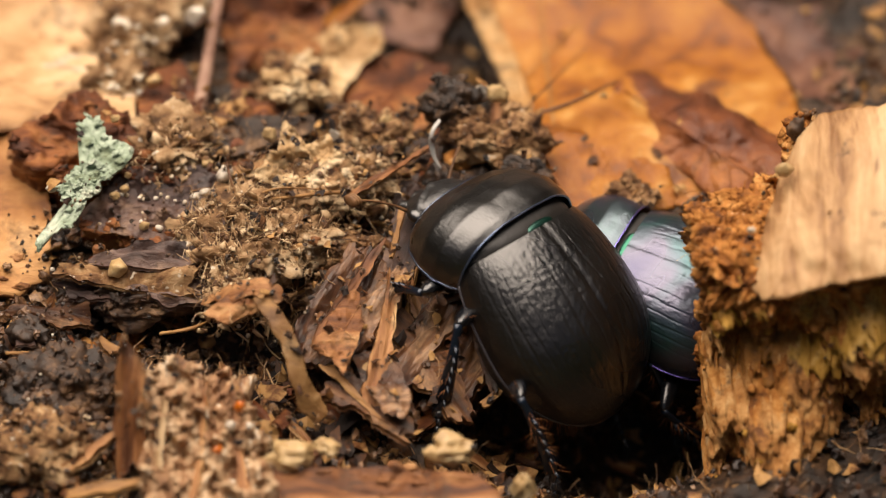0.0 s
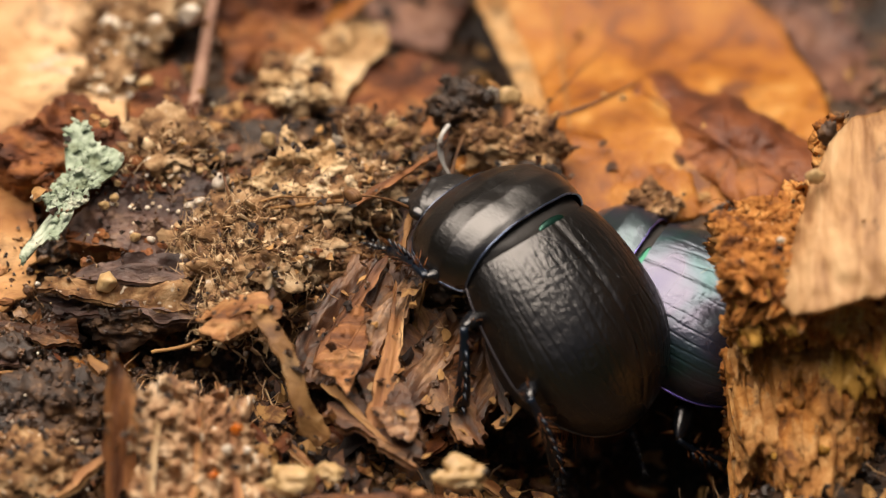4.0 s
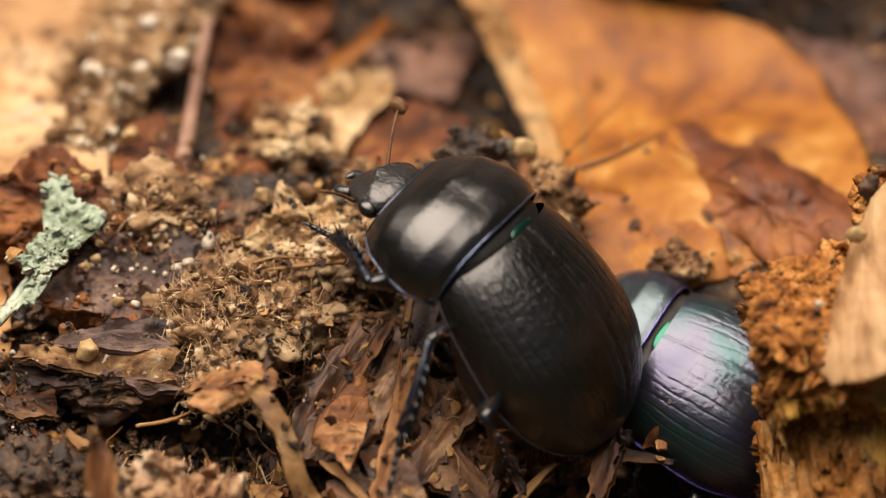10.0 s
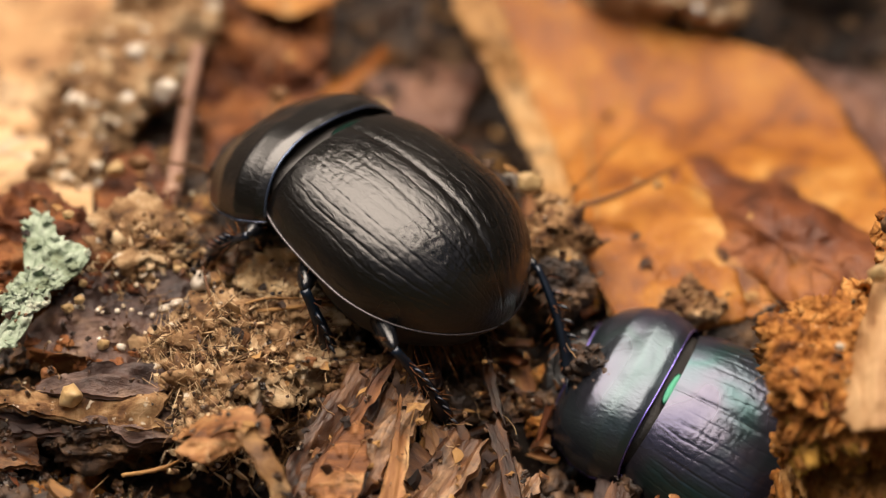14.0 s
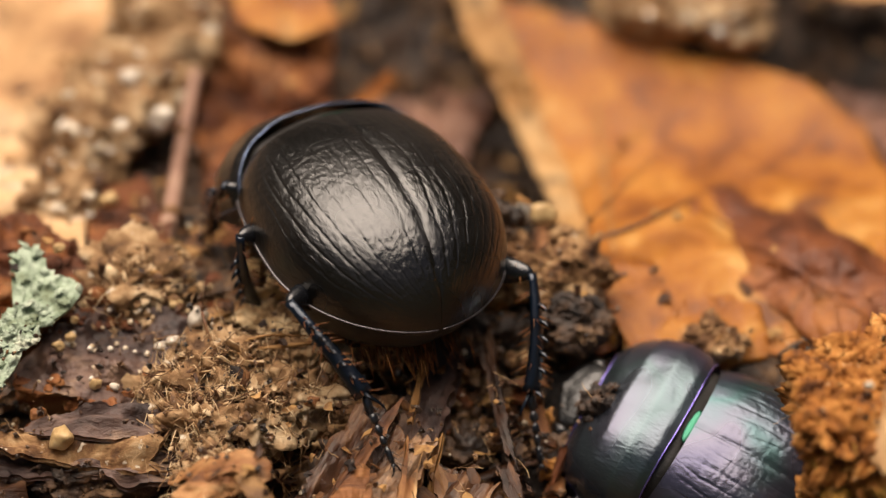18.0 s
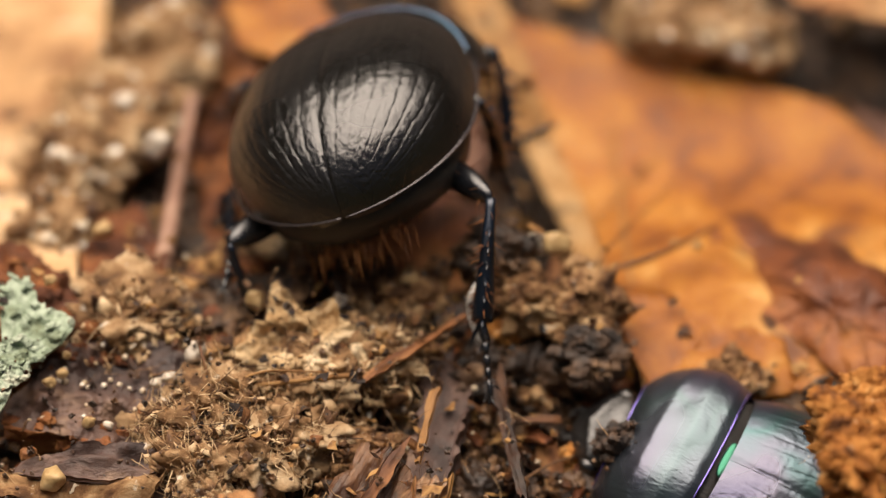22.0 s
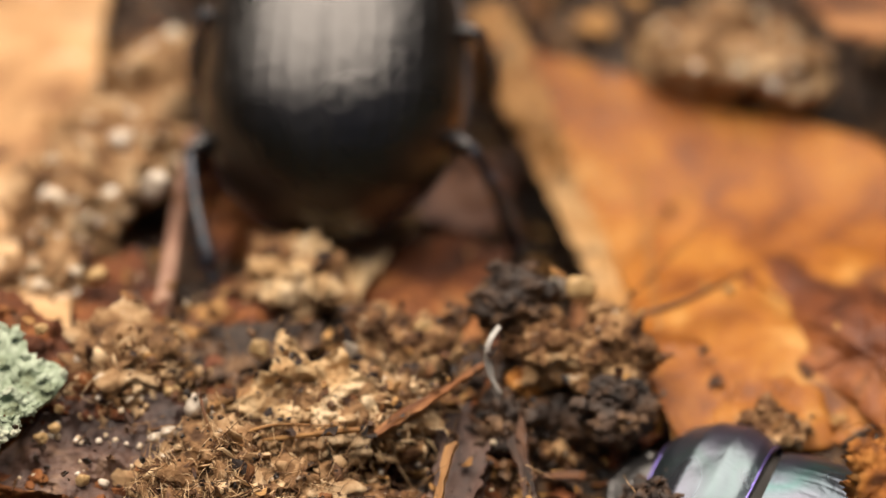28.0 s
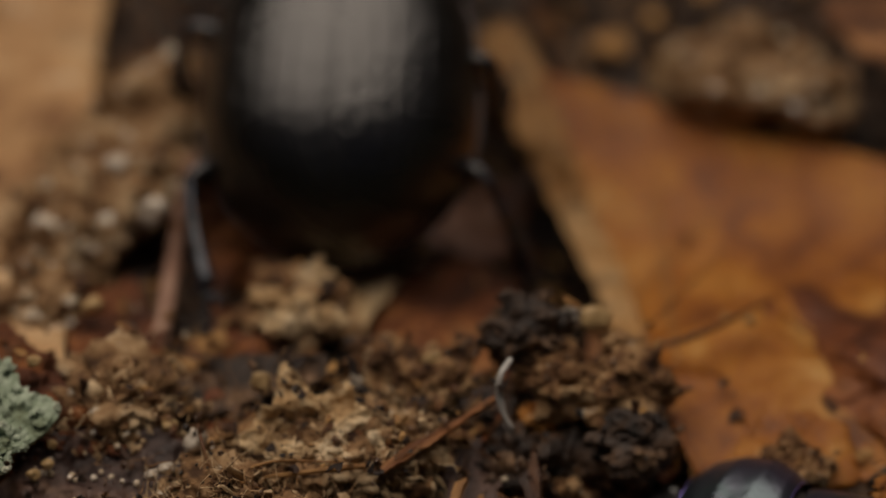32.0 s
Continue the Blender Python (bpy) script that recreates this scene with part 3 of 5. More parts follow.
# the big dead leaf and its neighbours
BIG_LEAF = [(790, -125), (985, -62), (1138, -12), (1340, 30), (1432, 108), (1502, 205), (1542, 300), (1500, 400), (1340, 470), (1200, 490), (1068, 478), (1000, 330), (955, 240), (880, 90)]
leaf_rise = ramp(0.6, 1150, 200, -0.03, -0.12)
big_leaf = sheet("dead_leaf", BIG_LEAF, leaf_rise, 0.16, [LEAF, LEAF_EDGE], "large orange-brown dead leaf with dark blotches", "leaf", seed=11, jag=0.02, ripple=0.55, wave=0.12, rings=30, spokes=240, curl=0.2, ribs=0)
for k, (a, b, r) in enumerate([((1060, 470), (1010, 60), 0.10), ((1010, 420), (1280, 120), 0.06), ((1100, 480), (1420, 230), 0.06), ((960, 230), (1180, 20), 0.05)]):
    v, f = tube(curve([spot(a[0] + (b[0] - a[0]) * s, a[1] + (b[1] - a[1]) * s, leaf_rise(a[0] + (b[0] - a[0]) * s, a[1] + (b[1] - a[1]) * s) + 0.1) for s in np.linspace(0, 1, 6)], 24), [r, r * 0.4], 6, k, 0.1)
    part("vein", mesh("vein", v - np.array(big_leaf.matrix_basis.translation / MM), f, LEAF_EDGE), big_leaf)
sheet("leaf_edge_strip", [(775, -140), (850, -130), (898, 20), (952, 150), (1004, 292), (978, 310), (905, 160), (850, 40), (800, -60)], ramp(1.5, 880, 60, 0, -0.14), 0.3, LEAF_EDGE, "pale torn strip along the edge of a dead leaf", "leaf", seed=12, jag=0.22, ripple=0.5, wave=0.8)
sheet("brown_leaf", [(1155, 232), (1225, 205), (1330, 238), (1440, 300), (1560, 380), (1570, 470), (1460, 490), (1380, 470), (1300, 405), (1225, 350), (1175, 290)], ramp(1.1, 1300, 320, -0.02, -0.11), 0.14, LEAF_DARK, "dark reddish-brown leaf lying on a larger leaf", "leaf", seed=13, jag=0.07, ripple=0.6, wave=0.4, curl=-0.5)
brown_leaf = bpy.data.objects["brown_leaf"]
brown_rise = ramp(1.25, 1300, 320, -0.02, -0.11)
for k, (a, b, r) in enumerate([((1180, 240), (1500, 450), 0.07), ((1260, 290), (1330, 250), 0.04), ((1330, 335), (1420, 310), 0.04), ((1300, 320), (1300, 390), 0.04), ((1390, 380), (1400, 460), 0.04)]):
    v, f = tube(curve([spot(a[0] + (b[0] - a[0]) * s, a[1] + (b[1] - a[1]) * s, brown_rise(a[0] + (b[0] - a[0]) * s, a[1] + (b[1] - a[1]) * s)) for s in np.linspace(0, 1, 5)], 16), [r, r * 0.4], 6, k, 0.1)
    part("vein", mesh("vein", v - np.array(brown_leaf.matrix_basis.translation / MM), f, LEAF_DARK), brown_leaf)
sheet("purple_leaf", [(1370, 40), (1480, 60), (1600, 60), (1760, 120), (1780, 330), (1620, 330), (1540, 260), (1450, 130)], ramp(-0.4, 1550, 180, 0.0, -0.05), 0.14, PURPLE, "dull purple-brown dead leaf", "leaf", seed=14, jag=0.06, ripple=0.6)
sheet("pink_leaf", [(1240, -190), (1500, -220), (1560, -90), (1400, -95), (1290, -120)], ramp(3.0, 1400, -130), 0.14, RED_WOOD, "dusty pinkish-brown leaf scrap", "leaf", seed=15, jag=0.08, ripple=0.5)
sheet("lobed_leaf", [(1000, 300), (1120, 330), (1260, 380), (1300, 470), (1180, 500), (1075, 490), (1030, 400)], ramp(0.2, 1130, 400, 0, -0.1), 0.14, LEAF, "curled orange leaf lobe", "leaf", seed=16, jag=0.05, ripple=0.4, curl=-0.3)

# back left
sheet("bark_slab", [(-260, -260), (40, -300), (260, -220), (240, -40), (190, 140), (200, 310), (60, 330), (-100, 340), (-260, 240)], ramp(2.6, 0, 40, -0.02, -0.04), 0.8, BACK_WOOD, "pale tan slab of bark dusted with sand", "bark", seed=21, jag=0.05, ripple=0.6, wave=0.2)
sheet("wood_chip", [(-180, 330), (-20, 325), (10, 400), (35, 480), (28, 620), (-40, 660), (-200, 640)], ramp(1.4, -50, 480, 0.06, -0.02), 0.7, [RUST_WOOD, RED_WOOD], "rusty tan broken wood chip", "wood", seed=22, jag=0.04, ripple=0.3)
sheet("bark_piece", [(395, -120), (520, -160), (590, -40), (600, 90), (540, 200), (470, 330), (400, 340), (380, 150)], ramp(1.8, 480, 80, 0.05, -0.08), 0.6, RED_BARK, "dark purple-brown piece of bark", "bark", seed=23, jag=0.1, ripple=0.9, wave=0.6)
sheet("bark_piece", [(200, 220), (300, 190), (330, 260), (325, 345), (250, 345), (210, 300)], ramp(2.4, 270, 280), 0.5, RED_BARK, "dark red-brown piece of bark", "bark", seed=24, jag=0.08, ripple=0.4)
sheet("orange_leaf_scrap", [(420, -120), (560, -150), (600, -60), (520, -30), (440, -60)], ramp(3.4, 500, -90), 0.14, LEAF, "orange-brown curled scrap of leaf", "leaf", seed=25, jag=0.1)
sliver("orange_splinter", spot(585, 112, 1.6), spot(690, 25, 3.4), 0.95, 0.35, LEAF, "bright orange wood splinter", "wood", 25, seed=26, jag=0.2, taper=0.3)
sheet("crumpled_leaf", [(520, 150), (600, 110), (690, 112), (700, 160), (640, 215), (600, 270), (540, 240)], ramp(1.4, 600, 180, 0, -0.05), 0.14, TAN_LEAF, "pale tan crumpled leaf scrap", "leaf", seed=27, jag=0.14, ripple=0.6, wave=0.8)
sheet("brown_leaf_scrap", [(650, 190), (740, 165), (830, 190), (830, 270), (760, 330), (660, 300), (610, 260)], ramp(0.6, 740, 230), 0.14, RED_BARK, "dark rust-brown scrap of dead leaf", "leaf", seed=28, jag=0.08, ripple=0.4)
# no leaf here: a dark sheet that paints the shade in a deep gap
sheet("dark_leaf_curl", [(570, -110), (700, -120), (800, -60), (860, 80), (800, 170), (700, 140), (620, 60)], ramp(-1.6, 700, 20, 0, -0.06), 0.14, PURPLE, "dark sheet standing in for the shade of a deep gap", "leaf", seed=29, jag=0.08, ripple=0.6)

# lichen bark and the dark flake
sheet("red_bark_ridge", [(-60, 325), (20, 290), (70, 255), (140, 245), (190, 300), (260, 335), (270, 390), (190, 385), (130, 425), (70, 450), (35, 405), (-10, 372), (-60, 362)], ramp(3.4, 90, 360, -0.02, -0.05), 1.2, RED_BARK, "dark red-brown ragged bark with a torn edge", "bark", seed=31, jag=0.12, ripple=0.9, wave=0.7, down=2.6, rough=0.4)
def lichen():
    """Crusty lichen: one torn crust with small lobes along it."""
    g = np.random.default_rng(33)
    rise = ramp(4.5, 90, 420, 0.0, -0.08)
    out = [(88, 306), (108, 296), (134, 302), (158, 340), (196, 366), (176, 398), (142, 415), (118, 428), (128, 446), (104, 452), (100, 478), (70, 515), (44, 540), (10, 560), (-6, 545), (24, 510), (50, 484), (62, 470), (50, 440), (74, 418), (92, 395), (84, 350)]
    v, f, mid, slots = plate(out, rise, 0.2, 33, jag=0.16, ripple=0.2, wave=3.2, rings=24, spokes=260)
    base = new("lichen_patch")
    base.matrix_basis = place(mid)
    tagged(base, "crusty pale grey-green lichen growing on red bark", "lichen")
    part("crust", mesh("crust", v, f, LICHEN), base)
    for _ in range(120):
        i = int(g.integers(5, 24)) * 260 + int(g.integers(260))
        w, f = lump((g.uniform(0.1, 0.32), g.uniform(0.1, 0.32), g.uniform(0.06, 0.13)), int(g.integers(9999)), 0.6, 2.6, 3, 5)
        w = w @ np.array(Euler((g.normal(0.2, 0.3), g.normal(0, 0.3), g.uniform(0, 6))).to_matrix()).T
        part("lobe", mesh("lobe", w + v[i] + [0, 0, 0.05], f, LICHEN), base)


lichen()
flake_rise = ramp(2.9, 230, 460, 0.02, -0.10)
sheet("bark_flake", [(95, 490), (140, 440), (190, 395), (250, 385), (330, 395), (372, 425), (360, 500), (320, 568), (250, 552), (180, 535), (110, 520)], flake_rise, 0.7, [DARK_BARK, RED_BARK], "dark grey-brown bark flake dusted with sand grains", "bark", seed=33, jag=0.07, ripple=0.45, wave=0.9, down=1.6, rough=0.4, rings=36, spokes=220)

# middle ground scraps
sheet("star_leaf", [(436, 408), (458, 356), (486, 368), (508, 308), (545, 352), (592, 326), (612, 366), (668, 372), (640, 408), (652, 436), (560, 448), (470, 442)], ramp(3.5, 530, 380, 0, -0.12), 0.14, TAN_LEAF, "tan star-shaped scrap of dry leaf", "leaf", seed=41, jag=0.2, ripple=0.7, wave=1.2, rings=24, ribs=2)
heap_at = spot(515, 225, 2.0)
heap = new("leaf_heap")
heap.matrix_basis = place(heap_at)
tagged(heap, "crumbling pale tan heap of rotted leaf", "leaf")
for k, (x, y, h, r, m) in enumerate([(500, 205, 2.4, 0.9, CLOD), (550, 225, 2.2, 1.0, CLOD), (465, 240, 2.0, 0.8, CLOD), (520, 255, 1.8, 0.9, CLOD), (585, 260, 1.4, 0.6, CLOD), (485, 180, 2.4, 0.6, CLOD), (540, 190, 2.6, 0.7, TAN_LEAF), (515, 225, 2.9, 0.6, TAN_LEAF), (475, 215, 2.8, 0.5, TAN_LEAF), (560, 245, 2.6, 0.55, TAN_LEAF), (500, 250, 2.5, 0.5, TAN_LEAF)]):
    v, f = lump((r, r * 0.9, r * 0.6), 820 + k, 0.75, 2.2, 4, 6)
    part("crumb", mesh("crumb", v + np.array(spot(x, y, h) - heap_at), f, m), heap)
sheet("black_leaf", [(310, 345), (350, 325), (450, 290), (560, 290), (570, 320), (470, 350), (400, 375), (300, 372)], ramp(1.9, 430, 330), 0.14, DARK_CLOD, "blackened wet leaf on soil", "leaf", seed=43, jag=0.1, ripple=0.5)
sliver("orange_chip", spot(390, 408, 2.9), spot(466, 388, 2.9), 0.55, 0.3, STRIP, "small orange-tan wood chip", "wood", 0, seed=44, taper=0.4)
v, f = tube(curve([spot(376, 20, 4.6), spot(352, 150, 3.4), spot(322, 325, 1.2)], 30), [0.26, 0.34, 0.40], 12, 3, 0.15)
c = np.array(spot(350, 170, 3))
thing("twig", mesh("twig", v - c, f, TWIG), c, "straight mauve-brown twig lying in the litter", "twig")
for pts, r, nm, lb in [
        ([spot(940, 330, 1.4), spot(1005, 255, 2.2), spot(1110, 150, 3.0)], 0.045, "thin_stem", "hair-thin brown stem lying on a leaf"),
        ([spot(955, 300, 1.4), spot(1040, 278, 1.9), spot(1100, 255, 2.1), spot(1165, 222, 2.2)], 0.10, "thin_stem", "thin brown stem with a knot on a leaf"),
        ([spot(384, 385, 4.2), spot(392, 420, 4.4), spot(412, 482, 3.2)], 0.06, "dry_stalk", "tiny dark stem standing upright"),
        ([spot(455, 462, 3.6), spot(560, 450, 3.9), spot(680, 432, 3.2), spot(780, 350, 2.8)], 0.09, "root_fibre", "thin reddish root fibre"),
        ([spot(415, 470, 3.6), spot(480, 440, 4.3), spot(580, 440, 3.9)], 0.05, "root_fibre", "pale thin root fibre"),
        ([spot(250, 732, 1.6), spot(310, 722, 2.2), spot(352, 705, 2.0)], 0.09, "root_fibre", "short tan splinter on soil"),
        ([spot(-60, 772, 1.6), spot(40, 770, 1.8), spot(125, 762, 1.9)], 0.10, "root_fibre", "pale straw lying across soil")]:
    c = np.array(pts[1])
    v, f = tube(curve(pts, 30), [r, r * 1.2, r * 0.7], 7, 5, 0.25)
    thing(nm, mesh(nm, v - c, f, TWIG_DARK if nm in ("thin_stem", "dry_stalk") else STRIP), c, lb, "stem", "thin stems")

sliver("red_splinter", spot(650, 442, 3.5), spot(806, 345, 3.4), 0.38, 0.3, RED_WOOD, "reddish-brown splintered strip of wood across the litter", "wood", 12, seed=47, jag=0.6, taper=0.3, ripple=0.4, ends=0.3, nl=60, nw=14)

# dark crumb with a silver curl, and the sandy clods
for k, (x, y, h, s, mat, nm, lb) in enumerate([
        (838, 268, 3.6, (1.5, 1.2, 1.3), DARK_CLOD, "dark_clod", "blackish crumbly clump of rotted litter"), (880, 330, 2.4, (1.5, 1.3, 1.2), CLOD, "soil_clod", "brown crumbly clod of soil"),
        (960, 350, 1.8, (1.7, 1.5, 1.3), CLOD, "soil_clod", "brown crumbly clod of soil"), (700, 330, 1.8, (1.4, 1.2, 1.1), CLOD, "soil_clod", "brown crumbly clod of soil"),
        (640, 310, 1.8, (1.1, 1.2, 0.9), CLOD, "soil_clod", "brown crumbly clod of soil"), (1190, 455, 0.2, (1.3, 1.0, 0.8), CLOD, "soil_clod", "brown crumbly clod of soil"),
        (270, 60, 3.4, (2.6, 2.2, 1.6), SANDY, "sandy_clod", "sandy clod full of pale grains"), (200, 130, 3.2, (2.2, 2.0, 1.5), SANDY, "sandy_clod", "sandy clod full of pale grains"),
        (330, -40, 3.2, (2.4, 2.2, 1.8), SANDY, "sandy_clod", "sandy clod full of pale grains"), (170, 220, 2.6, (1.6, 1.5, 1.2), SANDY, "sandy_clod", "sandy clod full of pale grains"),
        (1130, -90, 2.0, (3.2, 2.0, 1.7), SANDY, "sandy_clod", "sandy clod full of pale grains"), (1230, -60, 1.8, (1.6, 1.6, 1.3), SANDY, "sandy_clod", "sandy clod full of pale grains"),
        (60, 830, 1.0, (2.6, 2.4, 1.6), DARK_CLOD, "dark_clod", "dark damp clod of soil"), (200, 660, 0.9, (2.8, 1.6, 1.1), DARK_CLOD, "dark_clod", "dark damp clod of soil"),
        (20, 960, 1.2, (2.6, 2.2, 1.6), CLOD, "soil_clod", "brown crumbly clod of soil"), (980, 420, 1.6, (1.5, 1.3, 1.2), DARK_CLOD, "dark_clod", "dark damp clod of soil"),
        (620, 560, 1.4, (1.3, 1.2, 1.0), CLOD, "soil_clod", "brown crumbly clod of soil"), (1040, 560, 0.9, (1.5, 1.4, 1.0), DARK_CLOD, "dark_clod", "dark damp clod of soil")]):
    v, f = lump(s, 60 + k, 0.36, 1.9, 5, 6)
    clod = thing(nm, mesh(nm, v, f, mat), spot(x, y, h), lb, "clod", "clods")
    gc = np.random.default_rng(700 + k)
    up = v[v[:, 2] > 0.1 * s[2]]
    for j in range(26):
        w, q = lump((1, 0.8, 0.7), 760 + j, 0.9, 2.4, 3, 5)
        grain = nm == "sandy_clod" and j % 2
        part("sand_grain" if grain else "crumb", mesh("crumb", w * gc.uniform(0.1, 0.3 if grain else 0.45) + up[int(gc.integers(len(up)))], q, SAND if grain else mat), clod)
v, f = tube(curve([spot(812, 300, 5.0), spot(795, 330, 4.8), spot(800, 370, 3.9), spot(815, 398, 3.3)], 20), [0.1, 0.15, 0.12, 0.07], 8, 5, 0.2, 0.4)
c = np.array(spot(800, 350, 4.4))
thing("silver_curl", mesh("silver_curl", v - c, f, CURL), c, "small silvery curled husk", "husk")

# foreground wood
sliver("upright_chip", spot(190, 1000, 2.0), spot(190, 765, 6.4), 1.5, 0.9, RED_WOOD, "upright reddish-brown wood chip", "wood", 4, seed=51, jag=0.3, nl=60, nw=20, ends=0.35, ripple=0.3)
sheet("wood_chunk", [(215, 830), (300, 800), (400, 830), (455, 900), (460, 1080), (330, 1120), (220, 1090)], ramp(3.9, 330, 950, -0.1, -0.12), 0.8, WEATHERED, "weathered fibrous wood chunk dotted with sand", "wood", seed=52, jag=0.2, ripple=0.9, wave=1.2, rings=40, spokes=300, down=3, rough=0.4)
for k, (a, b, w, t, mat, roll) in enumerate([
        ((238, 1080, 3.6), (262, 850, 5.0), 0.5, 0.3, GREY_WOOD, 20), ((318, 1080, 3.4), (345, 830, 4.6), 0.45, 0.3, RED_WOOD, -20), ((420, 1080, 3.0), (398, 850, 4.2), 0.5, 0.3, RED_WOOD, 15),
        ((290, 800, 4.4), (165, 850, 4.0), 0.5, 0.3, STRIP, 0), ((160, 770, 3.2), (120, 745, 3.4), 0.7, 0.3, STRIP, 10), ((60, 1010, 1.8), (160, 940, 2.4), 0.7, 0.5, RED_WOOD, 0),
        ((60, 1060, 3.0), (230, 1030, 3.2), 0.9, 0.4, STRIP, 0)]):
    sliver("wood_splinter", spot(*a), spot(*b), w, t, mat, "rough wood splinter standing in the litter" if roll else "wood splinter lying on the litter", "wood", roll, "wood splinters", seed=53 + k, jag=0.32, taper=0.45, ripple=0.25, ends=0.3)
for k, (x, y, h, s, mat) in enumerate([(520, 978, 3.6, (1.25, 0.8, 0.8), CREAM), (590, 960, 3.0, (0.6, 0.5, 0.4), CREAM), (832, 968, 3.4, (1.5, 0.9, 0.8), CREAM), (985, 1040, 3.4, (0.6, 0.6, 0.9), CREAM)]):
    v, f = lump(s, 90 + k, 0.5, 1.6, 4, 6, 0.4)
    thing("pale_crumb", mesh("pale_crumb", v, f, mat), spot(x, y, h), "pale cream crumb of wood", "crumb", "pale crumbs")
sheet("wood_sheet", [(400, 1010), (560, 1000), (760, 1000), (900, 1015), (940, 1060), (900, 1160), (420, 1160)], ramp(3.4, 650, 1060), 1.0, RED_WOOD, "reddish-brown ragged sheet of wood", "wood", seed=59, jag=0.06, ripple=0.6, down=2)

# strips and slats under the front beetle
blade_at = spot(500, 730, 4.6)
blade = new("dead_grass")
blade.matrix_basis = place(blade_at)
tagged(blade, "curled tan-brown dead grass blade folded over the litter", "leaf")
for nm, pts, rad in [("blade", [(453, 655, 5.4), (478, 690, 5.5), (505, 735, 5.0), (530, 815, 3.8), (552, 868, 2.4), (575, 905, 1.6)], [0.4, 0.55, 0.5, 0.62, 0.8, 0.6]),
                     ("blade_fold", [(335, 668, 3.2), (385, 650, 4.6), (430, 640, 5.4), (472, 640, 5.6), (492, 668, 5.3)], [0.25, 0.6, 0.55, 0.6, 0.35])]:
    v, f = tube(curve([spot(*q) for q in pts], 90), rad, 18, 71, 0.4, 0.22)
    part(nm, mesh(nm, v - np.array(blade_at), f, BLADE if nm == "blade" else RED_WOOD), blade)
sheet("rust_leaf", [(345, 690), (390, 650), (470, 625), (500, 650), (440, 690), (380, 715)], ramp(5.0, 420, 670, 0.05, 0), 0.14, RED_WOOD, "rust-brown torn leaf scrap", "leaf", seed=72, jag=0.12, ripple=0.4, wave=0.8)
# many strips take the darkened damp wood, so the beetle's shade is in their colour
for k, (a, b, w, t, mat, roll) in enumerate([
        ((560, 755, 2.4), (690, 555, 3.4), 0.75, 0.35, RED_WOOD, 30), ((746, 464, 2.6), (716, 577, 2.6), 0.4, 0.25, STRIP, 10), ((672, 900, 1.2), (722, 630, 3.2), 1.35, 0.7, RED_WOOD, 12),
        ((640, 640, 2.2), (780, 760, 0.8), 2.4, 0.4, DAMP_SHADE_WOOD, -6), ((720, 700, 1.4), (860, 900, 0.2), 2.6, 0.4, DAMP_SHADE_WOOD, -12), ((690, 770, 2.0), (760, 900, 1.2), 1.1, 0.3, DAMP_SHADE_WOOD, 30),
        ((600, 830, 1.6), (760, 940, 1.6), 2.4, 0.4, DAMP_SHADE_WOOD, -10), ((905, 870, 0.6), (985, 790, 0.9), 0.5, 0.25, STRIP, 10), ((868, 640, 1.4), (925, 860, 0.6), 0.8, 0.4, DAMP_SHADE_WOOD, 14),
        ((640, 690, 2.6), (612, 775, 2.2), 0.9, 0.3, DAMP_SHADE_WOOD, 30), ((760, 620, 1.6), (735, 760, 1.0), 0.4, 0.2, STRIP, 20), ((1080, 760, 0.6), (1050, 870, 0.4), 1.5, 0.3, DAMP_SHADE_WOOD, 20),
        ((580, 790, 2.6), (690, 900, 1.8), 0.5, 0.25, STRIP, 20), ((785, 395, 1.2), (715, 665, 1.6), 2.6, 0.8, DARK_BARK, 6), ((830, 438, 2.0), (880, 645, 1.4), 0.7, 0.5, DAMP_SHADE_WOOD, 14), ((770, 640, 1.6), (830, 780, 0.4), 2.0, 0.3, DAMP_SHADE_WOOD, -10)]):
    sliver("wood_strip", spot(*a), spot(*b), w, t, mat, "weathered strip of fibrous wood" if w > 1 else "thin splinter of weathered wood", "wood", roll, "wood strips", seed=80 + k, jag=0.34, taper=0.45, ripple=0.22, ends=0.35, nl=70, nw=18)

for k, (a, b, w, mat) in enumerate([((560, 800, 1.6), (700, 590, 2.6), 4.2, SLAB), ((660, 860, 0.6), (800, 660, 1.4), 4.0, SLAB), ((800, 900, -0.6), (900, 720, 0.0), 3.4, SLAB)]):
    sliver("wood_slab", spot(*a), spot(*b), w, 0.6, mat, "damp fibrous slab of decaying wood with cracks", "wood", -8, "wood slabs", seed=170 + k, jag=0.16, ripple=0.6, ends=0.15, nl=90, nw=60)
sheet("pale_leaf_plate", [(640, 622), (655, 655), (668, 705), (645, 765), (622, 815), (590, 782), (556, 752), (590, 700)], ramp(3.0, 610, 720, 0.02, 0.06), 0.12, RED_WOOD, "reddish tan flat scrap of dry leaf", "leaf", seed=73, jag=0.16, ripple=0.4, wave=0.8)
sheet("curled_brown_leaf", [(640, 780), (690, 760), (735, 800), (760, 860), (745, 905), (700, 890), (660, 840)], ramp(2.4, 700, 830, 0.1, 0.02), 0.12, [SLAB, TAN_LEAF], "reddish-brown curled scrap of leaf with pale edges", "leaf", seed=74, jag=0.14, ripple=0.4, wave=0.7)
